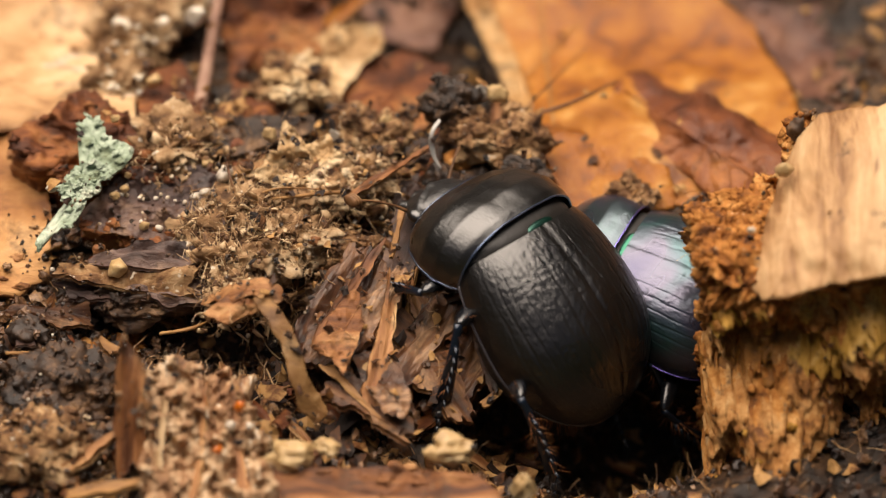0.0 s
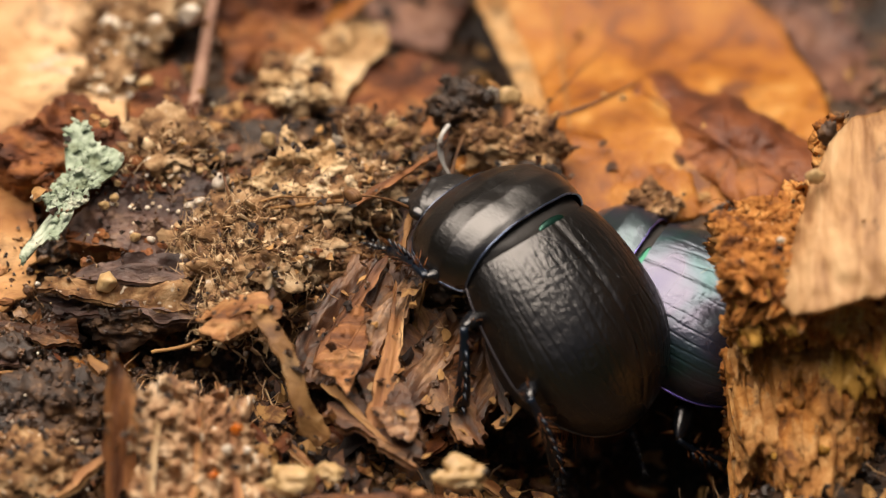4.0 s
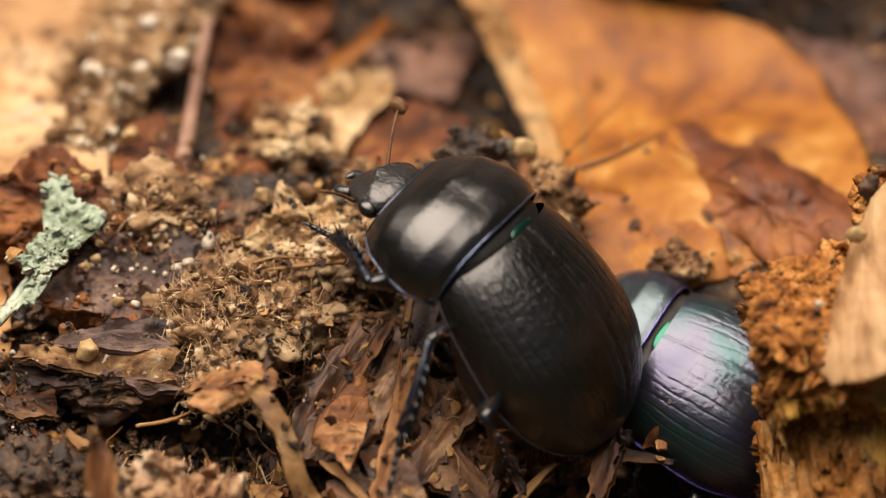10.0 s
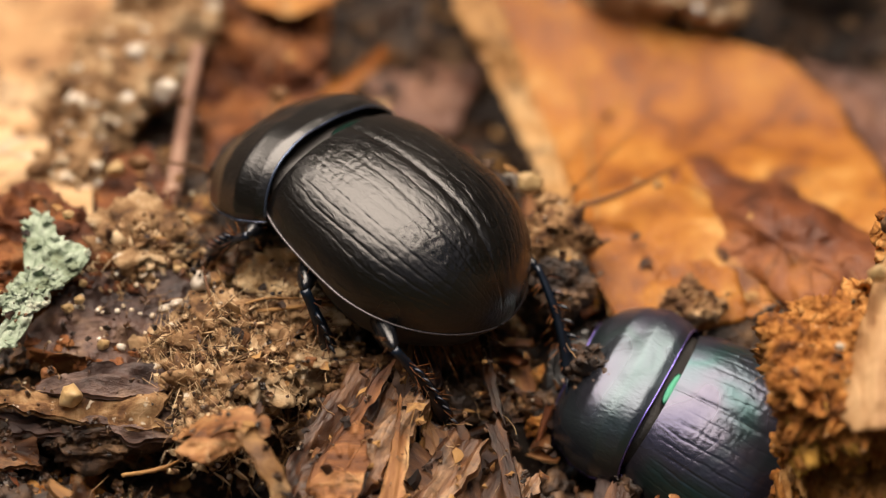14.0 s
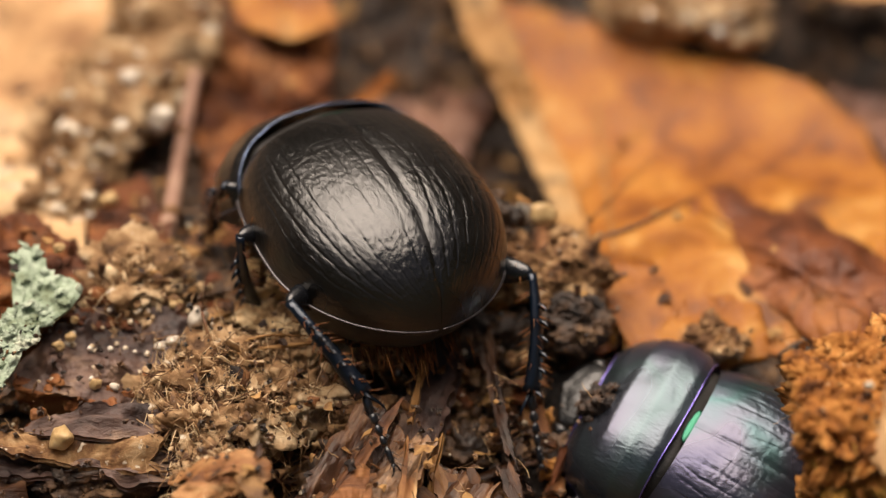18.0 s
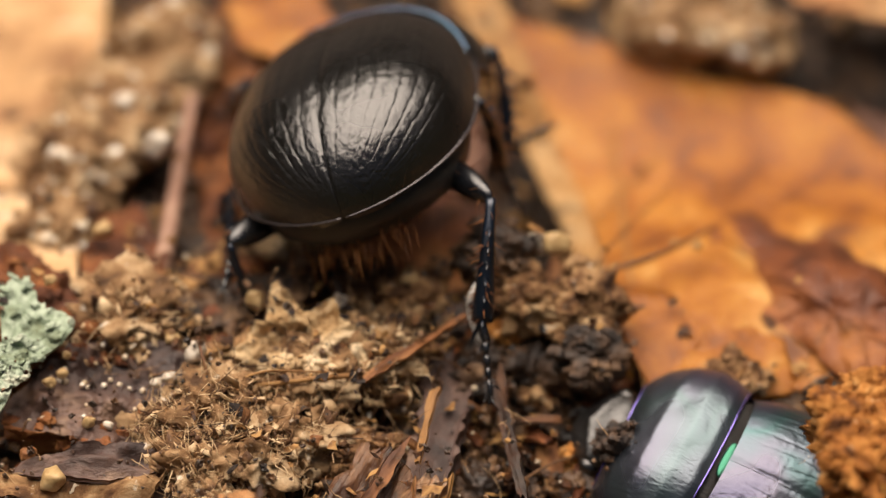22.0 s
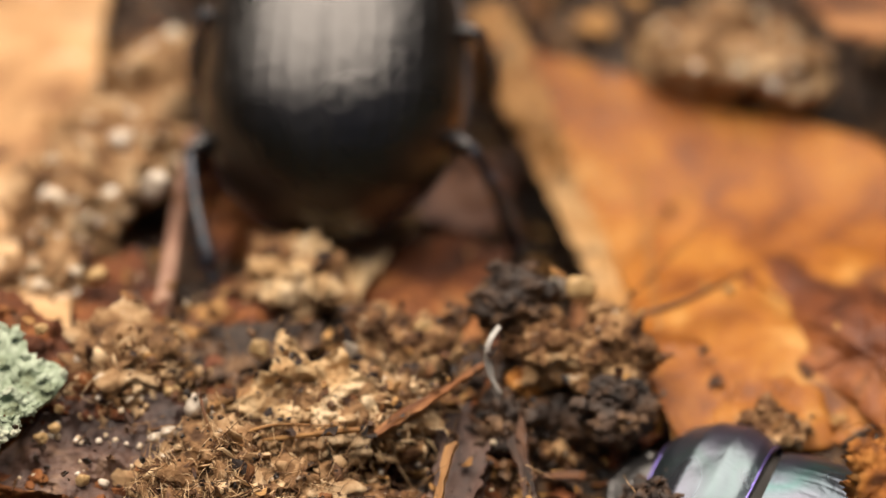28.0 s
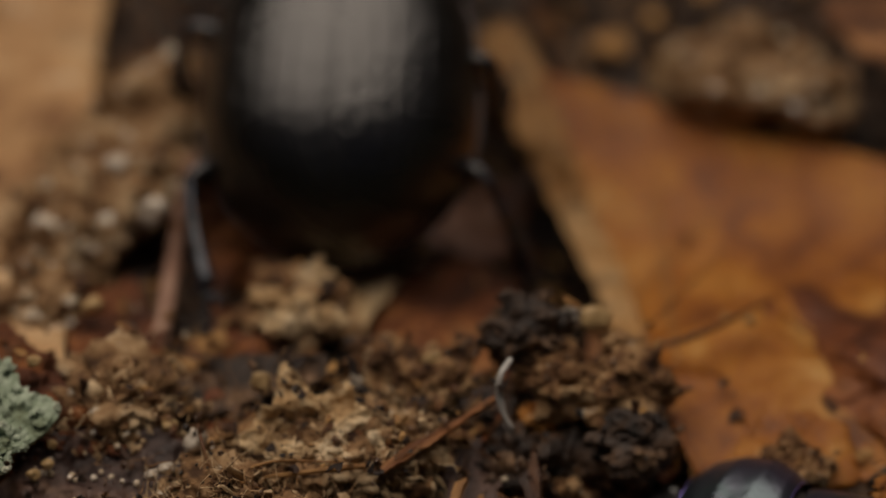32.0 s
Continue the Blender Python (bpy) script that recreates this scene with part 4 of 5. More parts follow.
# the layered ledge under the dark flake
for k, (a, b, w, t, mat) in enumerate([((45, 612, 2.4), (300, 622, 2.5), 1.5, 0.3, CLOD), ((180, 632, 2.1), (440, 618, 2.3), 1.5, 0.3, DARK_BARK), ((60, 640, 1.6), (330, 655, 1.6), 1.6, 0.3, DARK_BARK), ((110, 585, 2.7), (360, 575, 2.8), 1.4, 0.3, DARK_BARK), ((-60, 690, 1.0), (120, 700, 1.2), 1.6, 0.3, DAMP_SHADE_WOOD)]):
    sliver("bark_layer", spot(*a), spot(*b), w, t, mat, "thin flaking layer of damp bark", "bark", -6, "bark layers", seed=140 + k, jag=0.3, ripple=0.7, ends=0.3, nl=60, nw=16)

# small clods through the middle of the litter
g0 = np.random.default_rng(55)
SMALL = [lump((1, 0.9, 0.8), 600 + k, 0.45, 2.0, 4, 6) for k in range(8)]
SMALL = [[mesh("soil_clod", v * 0.6, f, m) for m in (DARK_CLOD, CLOD, ROT)] for v, f in SMALL]
for x, y, rx, ry, n in [(620, 400, 160, 90, 26), (700, 560, 130, 110, 22), (950, 520, 110, 140, 24), (250, 640, 200, 60, 16), (880, 420, 120, 80, 16), (600, 760, 100, 100, 14), (80, 850, 120, 140, 14), (1020, 840, 80, 90, 12)]:
    for _ in range(n):
        p = on(x + rx * float(g0.uniform(-1, 1)), y + ry * float(g0.uniform(-1, 1)), float(g0.uniform(0.1, 0.6)))
        k = int(g0.choice(3, p=[0.8, 0.12, 0.08]))
        ob = new("soil_clod", SMALL[int(g0.integers(8))][k])
        ob.matrix_basis = place(p, Euler(g0.uniform(0, 6, 3).tolist()).to_matrix()) @ Matrix.Scale(float(g0.uniform(0.6, 1.9)), 4)
        tagged(ob, ("damp blackish crumb of soil", "brown crumbly clod of soil", "orange-brown crumb of rotten wood")[k], "clod", "clods")

# named pebbles
PEBBLES = [(380, 412, 3.4, 0.52, WHITE), (165, 602, 3.0, 0.62, CREAM), (125, 565, 2.6, 0.40, RED_WOOD), (413, 877, 4.6, 0.36, AMBER), (366, 966, 4.4, 0.3, AMBER), (392, 918, 4.6, 0.34, WHITE), (430, 918, 4.4, 0.26, WHITE),
           (322, 96, 5.2, 0.62, WHITE), (274, 28, 5.0, 0.5, WHITE), (240, 225, 3.2, 0.42, CREAM), (930, 250, 3.8, 0.62, CREAM), (900, 246, 3.9, 0.5, WHITE), (1506, 399, 10.7, 0.46, CREAM), (345, 388, 3.2, 0.34, CREAM),
           (470, 330, 3.0, 0.5, CREAM), (705, 300, 2.9, 0.4, CREAM), (600, 330, 2.6, 0.34, WHITE), (560, 545, 3.0, 0.36, RED_WOOD), (320, 455, 3.6, 0.3, WHITE), (342, 448, 3.6, 0.34, WHITE), (250, 520, 3.0, 0.24, WHITE), (218, 514, 3.2, 0.3, CREAM),
           (180, 440, 3.6, 0.24, CREAM), (185, 412, 3.7, 0.22, CREAM), (160, 455, 3.5, 0.28, CREAM), (160, 300, 4.8, 0.3, CREAM), (30, 440, 4.6, 0.3, WHITE), (1440, 520, 9.7, 0.22, WHITE), (640, 770, 1.6, 0.3, WHITE), (1140, 250, 2.0, 0.25, CREAM)]
for k, (x, y, h, r, mat) in enumerate(PEBBLES):
    v, f = lump((r, r * 0.85, r * 1.05), 120 + k, 0.35, 1.5, 3, 4, 0.75)
    ob = thing("pebble", mesh("pebble", v, f, mat), spot(x, y, h), {"WHITE": "small translucent white quartz pebble", "CREAM": "small rounded cream pebble", "AMBER": "tiny orange-red round grain"}.get({WHITE: "WHITE", CREAM: "CREAM", AMBER: "AMBER"}.get(mat), "small rounded brown pebble"), "pebble", "pebbles")
    if k == 1:  # the level of sharpest focus
        focus = ob

# ---- scattered grains and crumbs ----
rng = np.random.default_rng(4)
GRAINS = []
for k in range(6):
    v, f = lump((1, 0.85, 0.9), 200 + k, 0.2, 1.4, 2, 2, 0.6)
    GRAINS.append(mesh("sand_grain", v * 0.1, f, SAND))
for x, y, rx, ry, n in [(230, 460, 130, 70, 40), (180, 610, 160, 60, 45), (310, 900, 130, 110, 45), (60, 850, 110, 120, 25), (560, 640, 120, 120, 25), (250, 100, 130, 160, 35), (420, 520, 90, 80, 15), (720, 600, 200, 160, 30), (1120, -60, 120, 60, 20)]:
    for _ in range(n):
        px, py = x + rx * rng.normal() * 0.55, y + ry * rng.normal() * 0.55
        h = flake_rise(px, py) + 0.15 if (n == 40) else None
        p = spot(px, py, h) if h else on(px, py, 0.5 + 1.2 * rng.random())
        s = float(rng.uniform(0.6, 1.7))
        ob = new("sand_grain", GRAINS[int(rng.integers(6))])
        ob.matrix_basis = place(p, Euler(rng.uniform(0, 6, 3).tolist()).to_matrix()) @ Matrix.Scale(s, 4)
        tagged(ob, "pale glassy grain of sand on the litter", "sand grain", "sand grains")


def scatter(name, label, count, make, mat, regions, seed, spill=0.22):
    """One joined spread of countless small bits."""
    g = np.random.default_rng(seed)
    V, F, base = [], [], 0
    weights = np.array([r[4] for r in regions], float)
    picks = g.choice(len(regions), count, p=weights / weights.sum())
    px = np.array([regions[k][0] for k in picks]) + np.array([regions[k][2] for k in picks]) * g.uniform(-1, 1, count)
    py = np.array([regions[k][1] for k in picks]) + np.array([regions[k][3] for k in picks]) * g.uniform(-1, 1, count)
    pts = np.array([sight(x, y, 0.8 - float(drop((441 - y) / 29))) for x, y in zip(px, py)])
    hs = terrain(pts[:, 0], pts[:, 1], False)
    cells = np.clip(((pts[:, :2] + 30) / 0.25).astype(int), 0, 239)
    for p, h, (i, j) in zip(pts, hs, cells):
        v, f = make(g)
        if TOP[i, j] > h and g.random() < spill:
            h, v = TOP[i, j] - 0.1, v * 0.5
        R = np.array(Euler((g.normal(0, 0.5), g.normal(0, 0.5), g.uniform(0, 6.28))).to_matrix())
        V.append(v @ R.T + [p[0], p[1], h + abs(g.normal(0, 0.35)) + 0.05])
        F += [tuple(i + base for i in q) for q in f]
        base += len(v)
    tagged(new(name, mesh(name, np.vstack(V), F, mat, smooth=False)), label, "litter", kind="stuff")


CRUMBS = [lump((1, 0.85, 0.8), 400 + k, 0.8, 2.3, 2 if k < 14 else 1, 4, 0.3) for k in range(28)]


def crumb(g):
    big = g.random() < 0.3
    v, f = CRUMBS[int(g.integers(0, 14) if big else g.integers(14, 28))]
    r = g.uniform(0.16, 0.46) if big else g.uniform(0.06, 0.2)
    return v * r * g.uniform(0.6, 1.25, 3), f


def fibre(g):
    n = 7
    l = g.uniform(0.8, 3.4)
    t = np.linspace(-0.5, 0.5, n)
    p = np.stack([t * l, g.normal(0, 0.25) * l * t ** 2 * 2 + g.normal(0, 0.05, n), 0.25 * l * g.normal() * (0.25 - t ** 2) + g.normal(0, 0.04, n)], -1)
    return tube(p, [g.uniform(0.02, 0.06), 0.015], 4, rough=0)


def flakelet(g):
    n = 7
    a = np.linspace(0, 6.283, n, endpoint=False)
    r = g.uniform(0.25, 0.8) * (1 + 0.35 * g.normal(size=n))
    st = g.uniform(0.35, 1)
    rim = np.stack([np.cos(a) * r, np.sin(a) * r * st, g.normal(0, 0.1, n)], -1)
    v = np.vstack([rim, [[0, 0, 0.1]], rim * 0.95 - [0, 0, 0.07]])
    f = [(j, (j + 1) % n, n) for j in range(n)] + [(j, j + n + 1, (j + 1) % n + n + 1, (j + 1) % n) for j in range(n)] + [tuple(range(2 * n, n, -1))]
    return v, f


def tuft(x, y, h, n, rad, seed):
    """Matted clump of fine fibres over a crumbly heart."""
    g = np.random.default_rng(seed)
    V, F, base = [], [], 0
    for _ in range(n * 2):
        p = np.array([*g.normal(0, rad * 0.9, 2), 0.0])
        p[2] = 0.75 - 0.35 * (p[0] ** 2 + p[1] ** 2) / rad ** 2 + g.normal(0, 0.22)
        d = g.normal(size=3) * [0.7, 0.9, 0.6]
        l = g.uniform(0.2, 0.8)
        path = curve([p, p + d * l * 0.5 + g.normal(0, 0.14, 3), p + d * l + g.normal(0, 0.22, 3), p + d * l * 1.3 + g.normal(0, 0.3, 3)], 7)
        v, f = tube(path, [g.uniform(0.015, 0.05), 0.012], 3, rough=0) if g.random() < 0.6 else flakelet(g)
        if len(v) < 20:
            v = (v * 0.55) @ np.array(Euler(g.uniform(-1.2, 1.2, 3).tolist()).to_matrix()).T + p
        V.append(v)
        F += [tuple(i + base for i in q) for q in f]
        base += len(v)
    ob = thing("fibre_tuft", mesh("fibre_tuft", np.vstack(V), F, TUFT), spot(x, y, h + 0.5), "matted tan tuft of dry plant fibres", "fibre tuft", "fibre tufts")
    v, f = lump((rad * 1.35, rad * 1.25, 1.0), seed, 0.6, 2.2, 5, 6)
    part("heart", mesh("heart", v, f, SANDY), ob, "crumbly brown heart of the tuft")


for k, (x, y, h, n, r) in enumerate([(420, 500, 2.6, 420, 1.3), (390, 580, 2.4, 420, 1.2), (470, 560, 2.2, 250, 1.2), (340, 530, 2.2, 200, 1.0), (560, 440, 2.2, 200, 1.3), (650, 420, 2.0, 200, 1.2), (400, 660, 2.6, 160, 0.9), (280, 350, 2.6, 160, 1.4), (540, 520, 1.8, 160, 1.2)]):
    tuft(x, y, h, n, r, 300 + k)


def chips():
    """Loose middle-sized scraps of wood, bark and leaf."""
    g = np.random.default_rng(21)
    kinds = [("wood_chip", RED_WOOD, "reddish-brown chip of rotten wood", "wood", 0.25), ("wood_chip", GREY_WOOD, "pale fibrous chip of old wood", "wood", 0.2), ("leaf_scrap", TAN_LEAF, "crumpled tan scrap of leaf", "leaf", 0.08),
             ("bark_chip", DARK_BARK, "dark brown chip of bark", "bark", 0.3), ("leaf_scrap", LEAF_DARK, "dark rust-brown scrap of leaf", "leaf", 0.08), ("bark_chip", RED_BARK, "ragged red-brown chip of bark", "bark", 0.3)]
    for x, y, rx, ry, n in [(600, 420, 180, 90, 26), (720, 620, 160, 160, 22), (980, 560, 130, 150, 22), (620, 280, 180, 70, 16), (300, 640, 200, 80, 16), (700, 900, 260, 110, 26), (330, 930, 130, 120, 14), (1080, 860, 150, 140, 14), (60, 880, 120, 160, 12), (320, 330, 120, 40, 8), (180, 40, 160, 200, 14), (960, 380, 90, 80, 10)]:
        for _ in range(n):
            nm, mat, lb, cat, th = kinds[int(g.integers(len(kinds)))]
            # right of here pale scraps turn dark, putting the shaded ground into colour
            if x > 690 and mat in (GREY_WOOD, TAN_LEAF):
                mat, lb = DAMP_SHADE_WOOD, "damp brown chip of wood darkened as if shaded"
            l, w = float(g.uniform(0.7, 2.6)), float(g.uniform(0.3, 1.1))
            v, f = strip(l, w, th * float(g.uniform(0.5, 1)), int(g.integers(9999)), 0.35, float(g.normal(0, 0.12)), float(g.normal(0, 0.12)), 0.12, 14, 7, float(g.uniform(0, 0.6)), 0.35)
            p = on(x + rx * float(g.uniform(-1, 1)), y + ry * float(g.uniform(-1, 1)), float(g.uniform(0.3, 1.0)))
            thing(nm, mesh(nm, v, f, mat), p, lb, cat, "loose scraps", Euler((float(g.normal(0, 0.45)), float(g.normal(0, 0.4)), float(g.uniform(0, 6.28)))).to_matrix())


chips()


bpy.context.view_layer.update()
TOP = np.full((240, 240), -9.0)  # height of what lies on the soil, in cells of a quarter mm
for ob in scene.objects:
    if ob.type == "MESH" and ob.get("kind") != "structure" and ob.name.split(".")[0] not in ("dead_leaf", "brown_leaf", "bark_face", "fibre_tuft"):
        w = np.empty(len(ob.data.vertices) * 3)
        ob.data.vertices.foreach_get("co", w)
        w = (w.reshape(-1, 3) @ np.array(ob.matrix_world.to_3x3()).T + np.array(ob.matrix_world.translation)) / MM
        c = np.clip(((w[:, :2] + 30) / 0.25).astype(int), 0, 239)
        np.maximum.at(TOP, (c[:, 0], c[:, 1]), w[:, 2])
ALL = [(800, 430, 960, 680, 10)]
scatter("soil_crumbs", "loose brown soil crumbs and frass", 8200, crumb, CRUMB, ALL + [(70, 860, 180, 190, 4), (230, 640, 260, 130, 2), (900, 600, 260, 260, 2), (600, 480, 260, 140, 2)], 1)
scatter("plant_fibres", "fine tan plant fibres and rootlets", 2200, fibre, DUFF, ALL[:1] + [(420, 520, 130, 130, 8), (560, 420, 200, 80, 4), (700, 700, 200, 160, 4), (330, 880, 160, 160, 3)], 2)
scatter("leaf_scraps", "small brown scraps of leaf and bark", 2200, flakelet, SCRAP, ALL + [(640, 640, 220, 220, 3), (560, 360, 220, 100, 2), (700, 850, 300, 160, 2)], 3)


# ---- the beetles ----
def chitin(name, colors, rough=0.28, metal=0.0, bump=0.35, pits=9.0, coat=0.3, stretch=(0.5, 1, 1), tint=None):
    """Beetle shell: dark, glossy, finely wrinkled. colors run over broad soft patches."""
    m = shader(name, colors, 0.16, rough=rough, bump=0, metal=metal, spec=0.85, coat=coat, detail=2)
    t = m.node_tree
    nd, ln = t.nodes, t.links
    b = nd["Principled BSDF"]
    co = nd["Texture Coordinate"]
    mp = nd.new("ShaderNodeMapping")
    mp.inputs["Scale"].default_value = [1000 * s for s in stretch]
    ln.new(co.outputs["Object"], mp.inputs[0])
    n = nd.new("ShaderNodeTexNoise")
    n.inputs["Scale"].default_value, n.inputs["Detail"].default_value, n.inputs["Distortion"].default_value = 3.8, 5, 1.0
    ln.new(mp.outputs[0], n.inputs["Vector"])
    w = nd.new("ShaderNodeTexVoronoi")
    w.inputs["Scale"].default_value = pits * 0.5
    ln.new(mp.outputs[0], w.inputs["Vector"])
    a = nd.new("ShaderNodeMath")
    a.operation = "MULTIPLY_ADD"
    ln.new(w.outputs["Distance"], a.inputs[0])
    a.inputs[1].default_value = 0.35
    ln.new(n.outputs[0], a.inputs[2])
    bp = nd.new("ShaderNodeBump")
    bp.inputs["Strength"].default_value, bp.inputs["Distance"].default_value = bump, 0.05 * MM
    ln.new(a.outputs[0], bp.inputs["Height"])
    ln.new(bp.outputs[0], b.inputs["Normal"])
    b.inputs["Coat Roughness"].default_value = 0.3
    return m


BLACK = [(0.002, 0.0018, 0.0016), (0.003, 0.0026, 0.0024), (0.005, 0.004, 0.0034)]
SHELL = chitin("black_shell", BLACK, 0.31, 0.0, 0.65, coat=0.0)
SHELL.node_tree.nodes["Principled BSDF"].inputs["Specular IOR Level"].default_value = 0.9
SHIELD = chitin("black_shield", BLACK, 0.32, 0.0, 0.5, 14, coat=0.5)
HEAD = chitin("dull_black_head", [(0.005, 0.005, 0.005), (0.012, 0.012, 0.013)], 0.4, 0.0, 1.0, 12)
RIM = chitin("blue_rim", [(0.08, 0.09, 0.12), (0.09, 0.12, 0.19), (0.08, 0.15, 0.22)], 0.28, 0.8, 0.1)
EDGE = chitin("dark_rim", [(0.05, 0.045, 0.05), (0.10, 0.09, 0.095)], 0.25, 0.5, 0.05)
DARK_GREEN = chitin("dark_green_scutellum", [(0.006, 0.03, 0.022), (0.01, 0.055, 0.04), (0.012, 0.045, 0.05)], 0.25, 0.8, 0.1)
GREEN = chitin("green_scutellum", [(0.008, 0.06, 0.04), (0.01, 0.10, 0.06), (0.012, 0.08, 0.075)], 0.3, 0.8, 0.1)
LIMB = chitin("blue_black_leg", [(0.006, 0.006, 0.007), (0.008, 0.010, 0.014), (0.012, 0.03, 0.045)], 0.3, 0.15, 0.4, 14)
SHIN = chitin("steel_blue_shin", [(0.006, 0.007, 0.009), (0.007, 0.015, 0.030), (0.03, 0.22, 0.32)], 0.28, 0.5, 0.35, 14)
BELLY = chitin("brown_black_belly", [(0.004, 0.003, 0.0025), (0.009, 0.006, 0.004)], 0.6, 0.0, 0.5, coat=0.0)
HAIR = shader("rusty_hair", [(0.06, 0.02, 0.008), (0.16, 0.06, 0.02), (0.26, 0.12, 0.05)], 1, rough=0.6, bump=0, island=0.4)
CLUB = shader("antenna_club", [(0.05, 0.022, 0.01), (0.13, 0.065, 0.03), (0.2, 0.11, 0.055)], 2, rough=0.6, bump=0.3)
VIOLET = chitin("violet_shell", [(0.06, 0.06, 0.095), (0.085, 0.085, 0.115), (0.045, 0.095, 0.10), (0.095, 0.078, 0.125)], 0.30, 0.85, 0.35)
VIOLET_SHIELD = chitin("violet_shield", [(0.085, 0.085, 0.115), (0.075, 0.105, 0.115), (0.105, 0.092, 0.14)], 0.31, 0.85, 0.4, 12)
VIOLET_RIM = chitin("violet_rim", [(0.16, 0.13, 0.42), (0.24, 0.2, 0.5)], 0.25, 0.85, 0.1)


def wing_case(side):
    """Domed wing case with lengthwise grooves; x is forward."""
    xs = np.concatenate([np.linspace(5.4, 0, 60, endpoint=False), -5.7 * np.sin(np.linspace(0, np.pi / 2, 74))])
    phi = np.concatenate([np.linspace(0, np.pi / 2, 150), [np.pi / 2 + 0.12, np.pi / 2 + 0.25]])
    X, P = np.meshgrid(xs, phi, indexing="ij")
    th = np.arcsin(np.clip(-X / 5.7, 0, 1))
    w = np.where(X < 0, 5.15 * np.cos(th) ** 1.1, 5.15 * (1 - 0.13 * (X / 5.4) ** 2 - 0.06 * np.clip(X / 5.4, 0, 1) ** 8))
    c = np.where(X < 0, 4.7 * np.cos(th), 4.7 - 1.15 * (X / 5.4) ** 2)
    q = np.minimum(P, np.pi / 2)
    y, z = w * np.sin(q) ** 0.9, c * np.cos(q) ** 0.86
    under = np.maximum(P - np.pi / 2, 0)
    y, z = y * (1 - 1.0 * under), z - 2.4 * under * np.cos(th) ** 0.5
    s = q / (np.pi / 2)
    fade = np.clip((5.0 - X) / 1.5, 0.15, 1) * np.clip((0.86 - s) / 0.2, 0, 1) * np.clip(np.cos(th) * 2 - 0.3, 0, 1)
    pts = np.stack([X, y * 2, z * 2], -1).reshape(-1, 3)
    wob = 0.06 * fbm(pts * [0.35, 0.7, 0.7], 3 + side, 3).reshape(X.shape)
    groove = (0.5 + 0.5 * np.cos((s + wob * 0.3) * 11 * 2 * np.pi)) ** 9
    cross = np.abs(fbm(pts * [2.6, 0.6, 0.6], 9 + side, 4, 0.6).reshape(X.shape)) ** 0.6
    d = -fade * (0.025 * groove + 0.022 * np.clip(1 - 1.3 * cross, 0, 1)) - 0.05 * np.exp(-(s / 0.02) ** 2)
    l = np.hypot(y, z) + 1e-6
    y, z = y + d * y / l, z + d * z / l
    y = y + 0.012
    v = np.stack([X, side * y, z], -1).reshape(-1, 3)
    f = grid_faces(len(xs), len(phi), flip=side > 0)
    edge = np.stack([X[:, 149], side * y[:, 149], z[:, 149]], -1)
    return v, f, edge


def shield():
    """Pronotum: a wide domed shield."""
    k = np.linspace(0, 1, 40)
    xs = 5.8 + 5.4 * k
    w = np.interp(k, [0, 0.08, 0.3, 0.55, 0.8, 0.95, 1], [4.55, 4.8, 5.0, 4.75, 4.1, 3.35, 3.0])
    c = np.interp(k, [0, 0.08, 0.3, 0.6, 0.85, 1], [3.55, 3.75, 3.85, 3.45, 2.6, 1.9])
    p = np.linspace(-np.pi / 2 - 0.2, np.pi / 2 + 0.2, 80)
    X, P = np.meshgrid(xs, p, indexing="ij")
    K = (X - 5.8) / 5.4
    q = np.clip(P, -np.pi / 2, np.pi / 2)
    y = w[:, None] * np.sign(q) * np.abs(np.sin(q)) ** 0.9
    z = c[:, None] * np.cos(q) ** 0.86 - 0.35 * np.abs(np.sin(q)) ** 6
    under = np.maximum(np.abs(P) - np.pi / 2, 0)
    y, z = y * (1 - 0.8 * under), z - 2.5 * under
    across = (y / 5) ** 2
    x = X - 0.55 * (1 - across) * K ** 3 + 0.35 * across * (1 - K) ** 2 * 1.0 - 0.12 * (1 - across) * (1 - K) ** 4
    z = z + 0.05 * fbm(np.stack([x, y, z], -1).reshape(-1, 3) * 0.8, 6, 3).reshape(x.shape) * np.cos(q)
    v = np.stack([x, y, z], -1)
    f = grid_faces(40, 80, flip=True)
    inside = np.abs(p) <= np.pi / 2
    rear, front = v[0][inside], v[-1][inside]
    left, right = v[:, np.argmin(abs(p - np.pi / 2))], v[:, np.argmin(abs(p + np.pi / 2))]
    return v.reshape(-1, 3), f, rear, front, left, right


def head_shape():
    """Flat rounded shovel of a head, with a raised seam across the brow."""
    v, f = BALLS[5]
    k = v[:, 0]
    w = np.stack([1.75 * np.sign(k) * np.abs(k) ** 0.9, v[:, 1] * np.interp(k, [-1, -0.3, 0.2, 0.6, 0.85, 1], [2.2, 2.1, 1.9, 1.6, 1.45, 1.35]), v[:, 2] * np.interp(k, [-1, 0, 0.5, 1], [1.25, 1.0, 0.55, 0.3])], -1)
    up = np.clip(v[:, 2], 0, 1)
    w[:, 2] += up * (0.14 * np.exp(-((w[:, 0] - 0.35 + 0.35 * np.abs(w[:, 1])) / 0.16) ** 2) + 0.16 * np.exp(-(w[:, 1] / 0.3) ** 2 - ((w[:, 0] - 0.3) / 0.4) ** 2))
    w = w * (1 + 0.012 * fbm(v * 9, 4, 3))[:, None]
    return w @ np.array(Euler((0, 0.42, 0)).to_matrix()).T + [11.75, 0, 0.1], f


